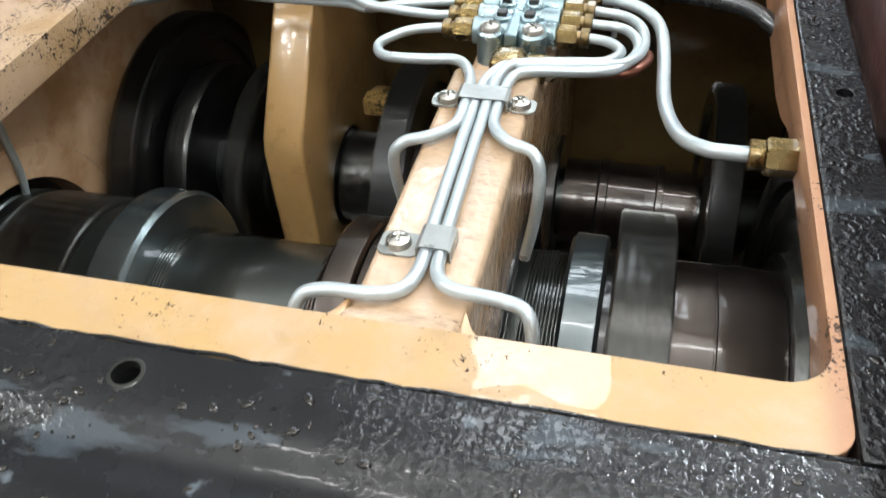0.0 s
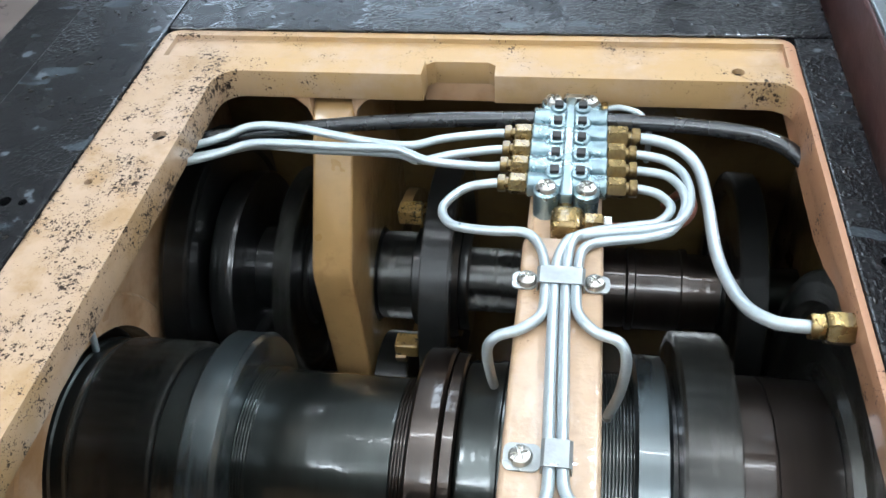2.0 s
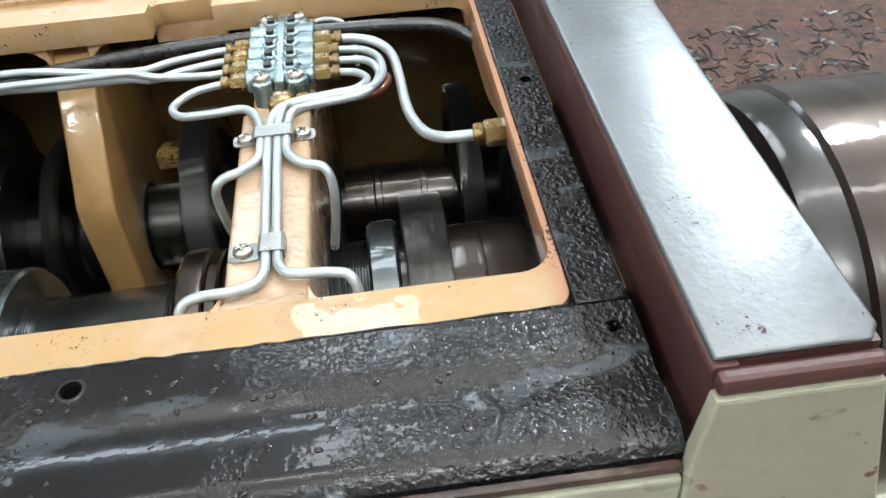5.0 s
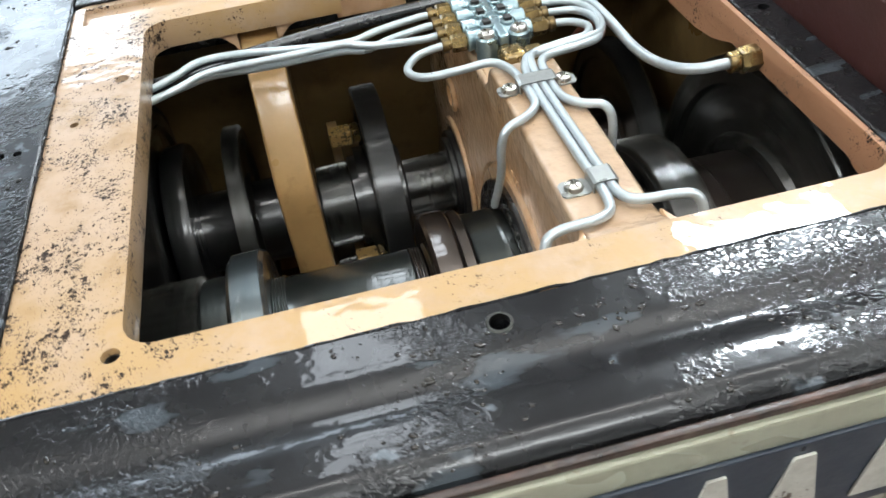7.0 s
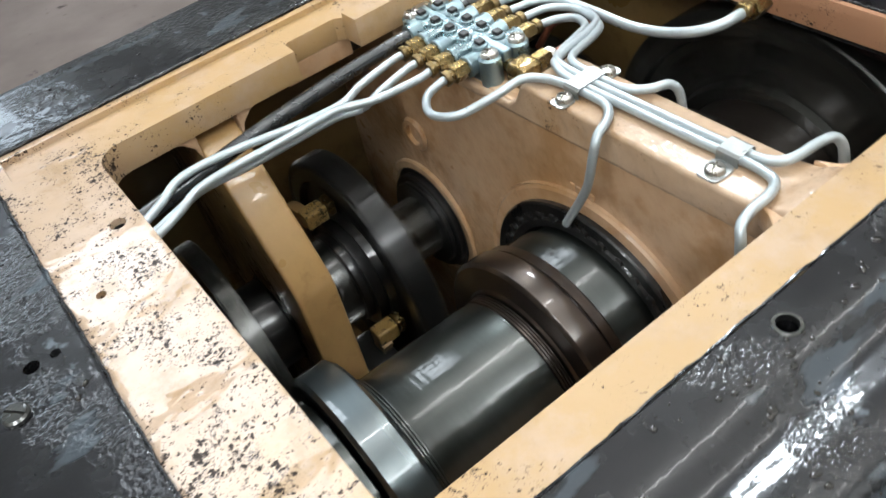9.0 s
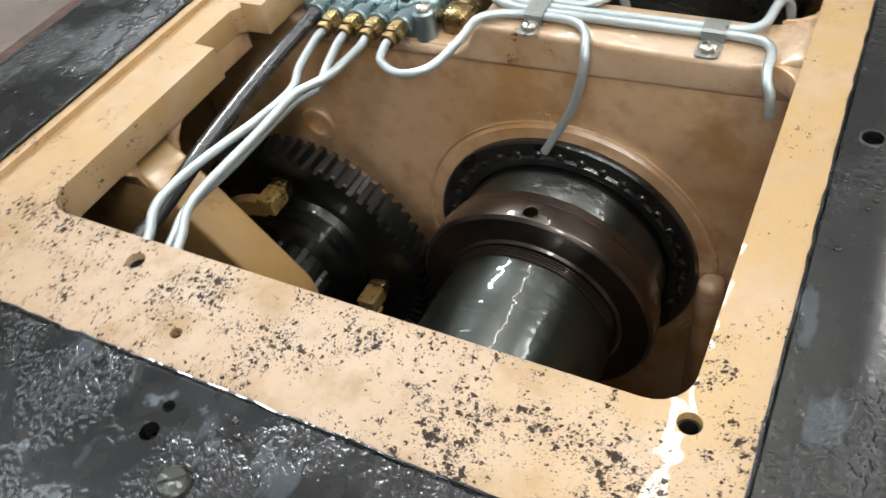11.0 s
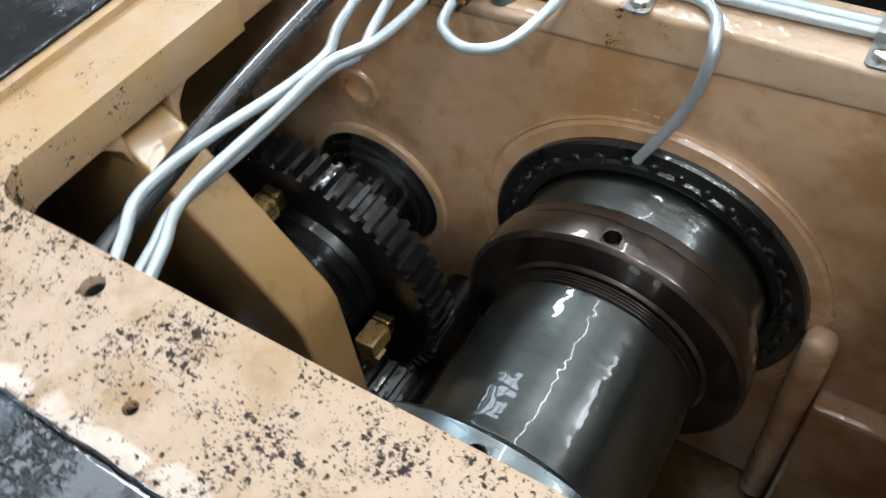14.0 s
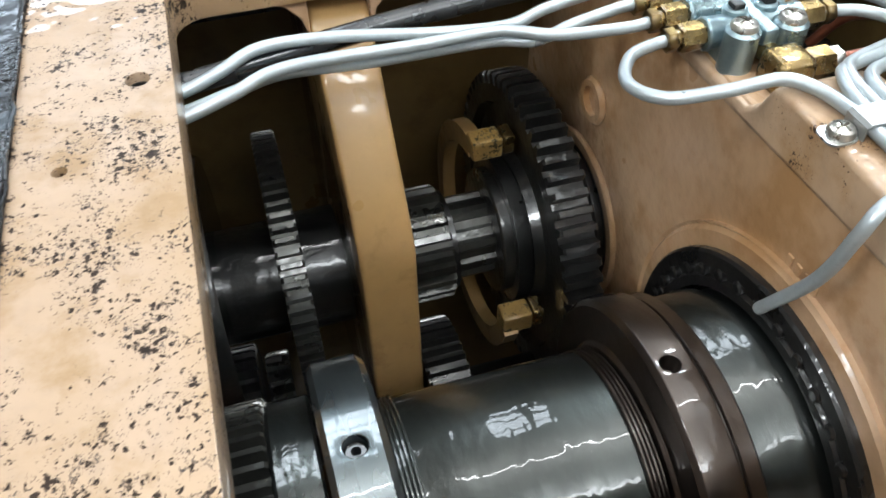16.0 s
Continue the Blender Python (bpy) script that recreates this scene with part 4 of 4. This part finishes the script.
# ---------------------------------------------------------------- oil pipes
def pipe(name, pts, r, mat, label):
    return tagged(part(name, tube(pts, r), mat), label, "pipe", "oil pipes")


ZP, ZC = -0.022, -0.0085
AL = "dull aluminium oil pipe bent from the distributor"
pipe("oil_pipe", [(0.046, 0.150, ZP), (0.060, 0.148, ZP), (0.077, 0.141, -0.024), (0.088, 0.125, -0.027), (0.0917, 0.090, -0.028), (0.0935, 0.050, -0.029), (0.098, 0.022, -0.027), (0.105, -0.001, -0.022), (0.116, -0.0135, -0.018), (0.126, -0.0172, -0.016), (0.139, -0.0175, -0.016)], 0.0040, PIPE, "thick dull aluminium oil pipe running to the side wall")
pipe("oil_pipe", [(0.043, 0.132, ZP), (0.052, 0.131, ZP), (0.066, 0.125, -0.021), (0.077, 0.109, -0.020), (0.079, 0.083, -0.019), (0.070, 0.060, -0.016), (0.054, 0.050, -0.013), (0.012, 0.038, -0.010), (0.002, 0.030, -0.0085), (-0.003, 0.012, ZC), (-0.0035, -0.016, ZC), (-0.002, -0.092, ZC), (-0.0005, -0.120, ZC), (-0.001, -0.136, ZC), (-0.005, -0.146, -0.0075), (-0.016, -0.1515, -0.006), (-0.033, -0.1525, -0.006), (-0.043, -0.1545, -0.008), (-0.047, -0.158, -0.014), (-0.0485, -0.160, -0.026)], 0.0031, PIPE, AL)
pipe("oil_pipe", [(0.043, 0.1145, ZP), (0.052, 0.114, ZP), (0.066, 0.109, -0.021), (0.0745, 0.095, -0.020), (0.0755, 0.077, -0.019), (0.066, 0.053, -0.016), (0.050, 0.042, -0.013), (0.022, 0.033, -0.010), (0.012, 0.024, -0.0085), (0.0095, 0.008, ZC), (0.009, -0.012, ZC), (0.011, -0.026, ZC), (0.020, -0.037, ZC), (0.033, -0.042, -0.010), (0.0375, -0.047, -0.020), (0.036, -0.050, -0.045), (0.031, -0.048, -0.075)], 0.0031, PIPE, AL)
pipe("oil_pipe", [(0.043, 0.096, ZP), (0.050, 0.0955, ZP), (0.060, 0.090, -0.021), (0.0665, 0.076, -0.019), (0.058, 0.059, -0.016), (0.042, 0.051, -0.013), (0.016, 0.041, -0.010), (0.006, 0.032, -0.0085), (0.003, 0.012, ZC), (0.003, -0.016, ZC), (0.005, -0.092, ZC), (0.006, -0.120, ZC), (0.008, -0.134, -0.008), (0.016, -0.142, -0.007), (0.036, -0.1445, -0.007), (0.046, -0.147, -0.008), (0.050, -0.151, -0.014), (0.051, -0.154, -0.028)], 0.0031, PIPE, AL)
pipe("oil_pipe", [(-0.043, 0.0965, ZP), (-0.052, 0.0955, ZP), (-0.068, 0.089, -0.022), (-0.0795, 0.068, -0.020), (-0.071, 0.049, -0.017), (-0.046, 0.040, -0.012), (-0.024, 0.037, -0.009), (-0.014, 0.026, ZC), (-0.0095, 0.008, ZC), (-0.0085, -0.012, ZC), (-0.010, -0.028, ZC), (-0.020, -0.0385, ZC), (-0.033, -0.043, -0.011), (-0.0385, -0.044, -0.022), (-0.0385, -0.036, -0.055), (-0.0395, -0.015, -0.098)], 0.0031, PIPE, "dull aluminium oil pipe dipping to the spindle bearing")
pipe("oil_pipe", [(-0.043, 0.1505, ZP), (-0.056, 0.150, ZP), (-0.090, 0.142, ZP), (-0.113, 0.133, ZP), (-0.147, 0.135, -0.021), (-0.200, 0.146, -0.020), (-0.235, 0.147, -0.020), (-0.256, 0.137, -0.023), (-0.278, 0.129, -0.026), (-0.335, 0.122, -0.034)], 0.0031, PIPE, "dull aluminium oil pipe running under the end rim")
pipe("oil_pipe", [(-0.043, 0.1325, ZP), (-0.056, 0.131, ZP), (-0.082, 0.124, -0.022), (-0.104, 0.119, -0.024), (-0.125, 0.128, -0.026), (-0.183, 0.130, -0.027), (-0.227, 0.133, -0.027), (-0.251, 0.125, -0.027), (-0.278, 0.119, -0.030), (-0.335, 0.112, -0.038)], 0.0031, PIPE, "dull aluminium oil pipe running under the end rim")
pipe("oil_pipe", [(-0.043, 0.115, ZP), (-0.058, 0.113, ZP), (-0.094, 0.112, -0.0185), (-0.111, 0.119, -0.018), (-0.124, 0.124, -0.018), (-0.162, 0.125, -0.019), (-0.225, 0.127, -0.020), (-0.252, 0.116, -0.022), (-0.278, 0.108, -0.025), (-0.335, 0.102, -0.034)], 0.0031, PIPE, "dull aluminium oil pipe running under the end rim")
pipe("oil_pipe", [(0.0262, 0.181, -0.020), (0.036, 0.180, -0.018), (0.050, 0.175, -0.020), (0.057, 0.172, -0.032), (0.058, 0.171, -0.06)], 0.0022, PIPE, "thin aluminium oil pipe at the end of the distributor")
pipe("oil_pipe", [(-0.338, 0.090, -0.037), (-0.339, 0.050, -0.037), (-0.340, 0.022, -0.040), (-0.340, 0.0145, -0.052), (-0.3405, 0.012, -0.085), (-0.341, 0.0115, -0.112), (-0.346, 0.011, -0.136)], 0.0028, PIPE, "thin aluminium oil pipe dripping on the end bearing")
pipe("copper_pipe", [(0.029, 0.064, -0.027), (0.050, 0.0645, -0.027), (0.070, 0.069, -0.028), (0.0805, 0.082, -0.029), (0.0825, 0.100, -0.033), (0.078, 0.118, -0.044), (0.070, 0.128, -0.065)], 0.0032, COPPER, "reddish copper oil pipe behind the distributor")
pipe("black_tube", [(-0.026, 0.169, ZP), (-0.090, 0.166, -0.023), (-0.167, 0.160, -0.026), (-0.240, 0.150, -0.030), (-0.336, 0.138, -0.036)], 0.0058, ROD, "thick black steel tube feeding the distributor")
pipe("black_tube", [(0.026, 0.169, ZP), (0.080, 0.166, -0.022), (0.115, 0.1625, -0.023), (0.134, 0.1595, -0.025), (0.148, 0.154, -0.028), (0.158, 0.1465, -0.032), (0.174, 0.136, -0.040)], 0.0058, ROD, "thick black steel tube bent towards the side wall")


# clips over the pipes
def clip(name, x0, x1, y, half, screws):
    c = thing(name, "zinc pipe clip screwed to the web", "pipe clip", "pipe clips")
    arch = [(x0, -0.0124), (x0, -0.0062), (x0 + 0.0015, -0.0053), (x1 - 0.0015, -0.0053), (x1, -0.0062), (x1, -0.0124), (x1 + 0.0008, -0.0124), (x1 + 0.0008, -0.0058), (x1 - 0.001, -0.0045), (x0 + 0.001, -0.0045), (x0 - 0.0008, -0.0058), (x0 - 0.0008, -0.0124)]
    part("strap", prism(arch, "y", y - half, y + half), CLIP, c)
    for sx, x in screws:
        a, b = (x - 0.0085, x0 - 0.0008) if sx < 0 else (x1 + 0.0008, x + 0.0085)
        part("tab", prism(rounded(a, b, y - half, y + half, 0.0038, 4), "z", -0.0124, -0.0113), CLIP, c)
        screw_head("clip_screw", x, y, -0.0113, 0.0060, c, SCREW)
    return c


clip("pipe_clip", -0.0130, 0.0130, 0.0, 0.0065, ((-1, -0.0195), (1, 0.0195)))
clip("pipe_clip", -0.0040, 0.0098, -0.115, 0.0075, ((-1, -0.0145),))


# ---------------------------------------------------------------- what moves
def turned(t, rate):
    """Degrees still to turn before the shafts stand still: full speed, then a slowing from 9.3 s to 10.9 s."""
    a, b = 9.3, 10.9
    if t >= b:
        return 0.0
    if t >= a:
        return rate * (b - t) ** 2 / (2 * (b - a))
    return rate * ((b - a) / 2 + (a - t))


def slide(t):
    """The sliding gear's place along its shaft."""
    keys = ((0, -0.1055), (9.3, -0.1055), (10.9, SLIDE_A), (12.6, SLIDE_A), (12.9, -0.1055), (15.4, -0.1055), (15.65, -0.083), (15.85, -0.067), (16.1, -0.0655))
    for (t0, x0), (t1, x1) in zip(keys, keys[1:]):
        if t <= t1:
            return x0 + (x1 - x0) * max(0.0, (t - t0) / (t1 - t0))
    return keys[-1][1]


SLIDE_A = -0.0675


def motions():
    steps = [k / 30 for k in range(0, 331)] + [11.5, 12.0, 12.6, 12.7, 12.8, 12.9, 13.5, 14.5, 15.4, 15.5, 15.6, 15.65, 15.7, 15.8, 15.85, 16.0]
    walk(spindle, [(t, pose(0, SY, SZ, -turned(t, 1150), 0, 0)) for t in steps])
    walk(shaft, [(t, pose(0, BY, BZ, turned(t, 1500) % 360, 0, 0)) for t in steps])
    walk(slider, [(t, pose(slide(t), BY, BZ, turned(t, 1500), 0, 0)) for t in steps])
    walk(fork, [(t, pose(slide(t), BY, BZ)) for t in steps])
    walk(low, [(t, pose(0, 0.125, -0.335, -turned(t, 1300), 0, 0)) for t in steps])
    walk(chuck, [(t, pose(0, SY, SZ, -turned(t, 1150), 0, 0)) for t in steps])


motions()
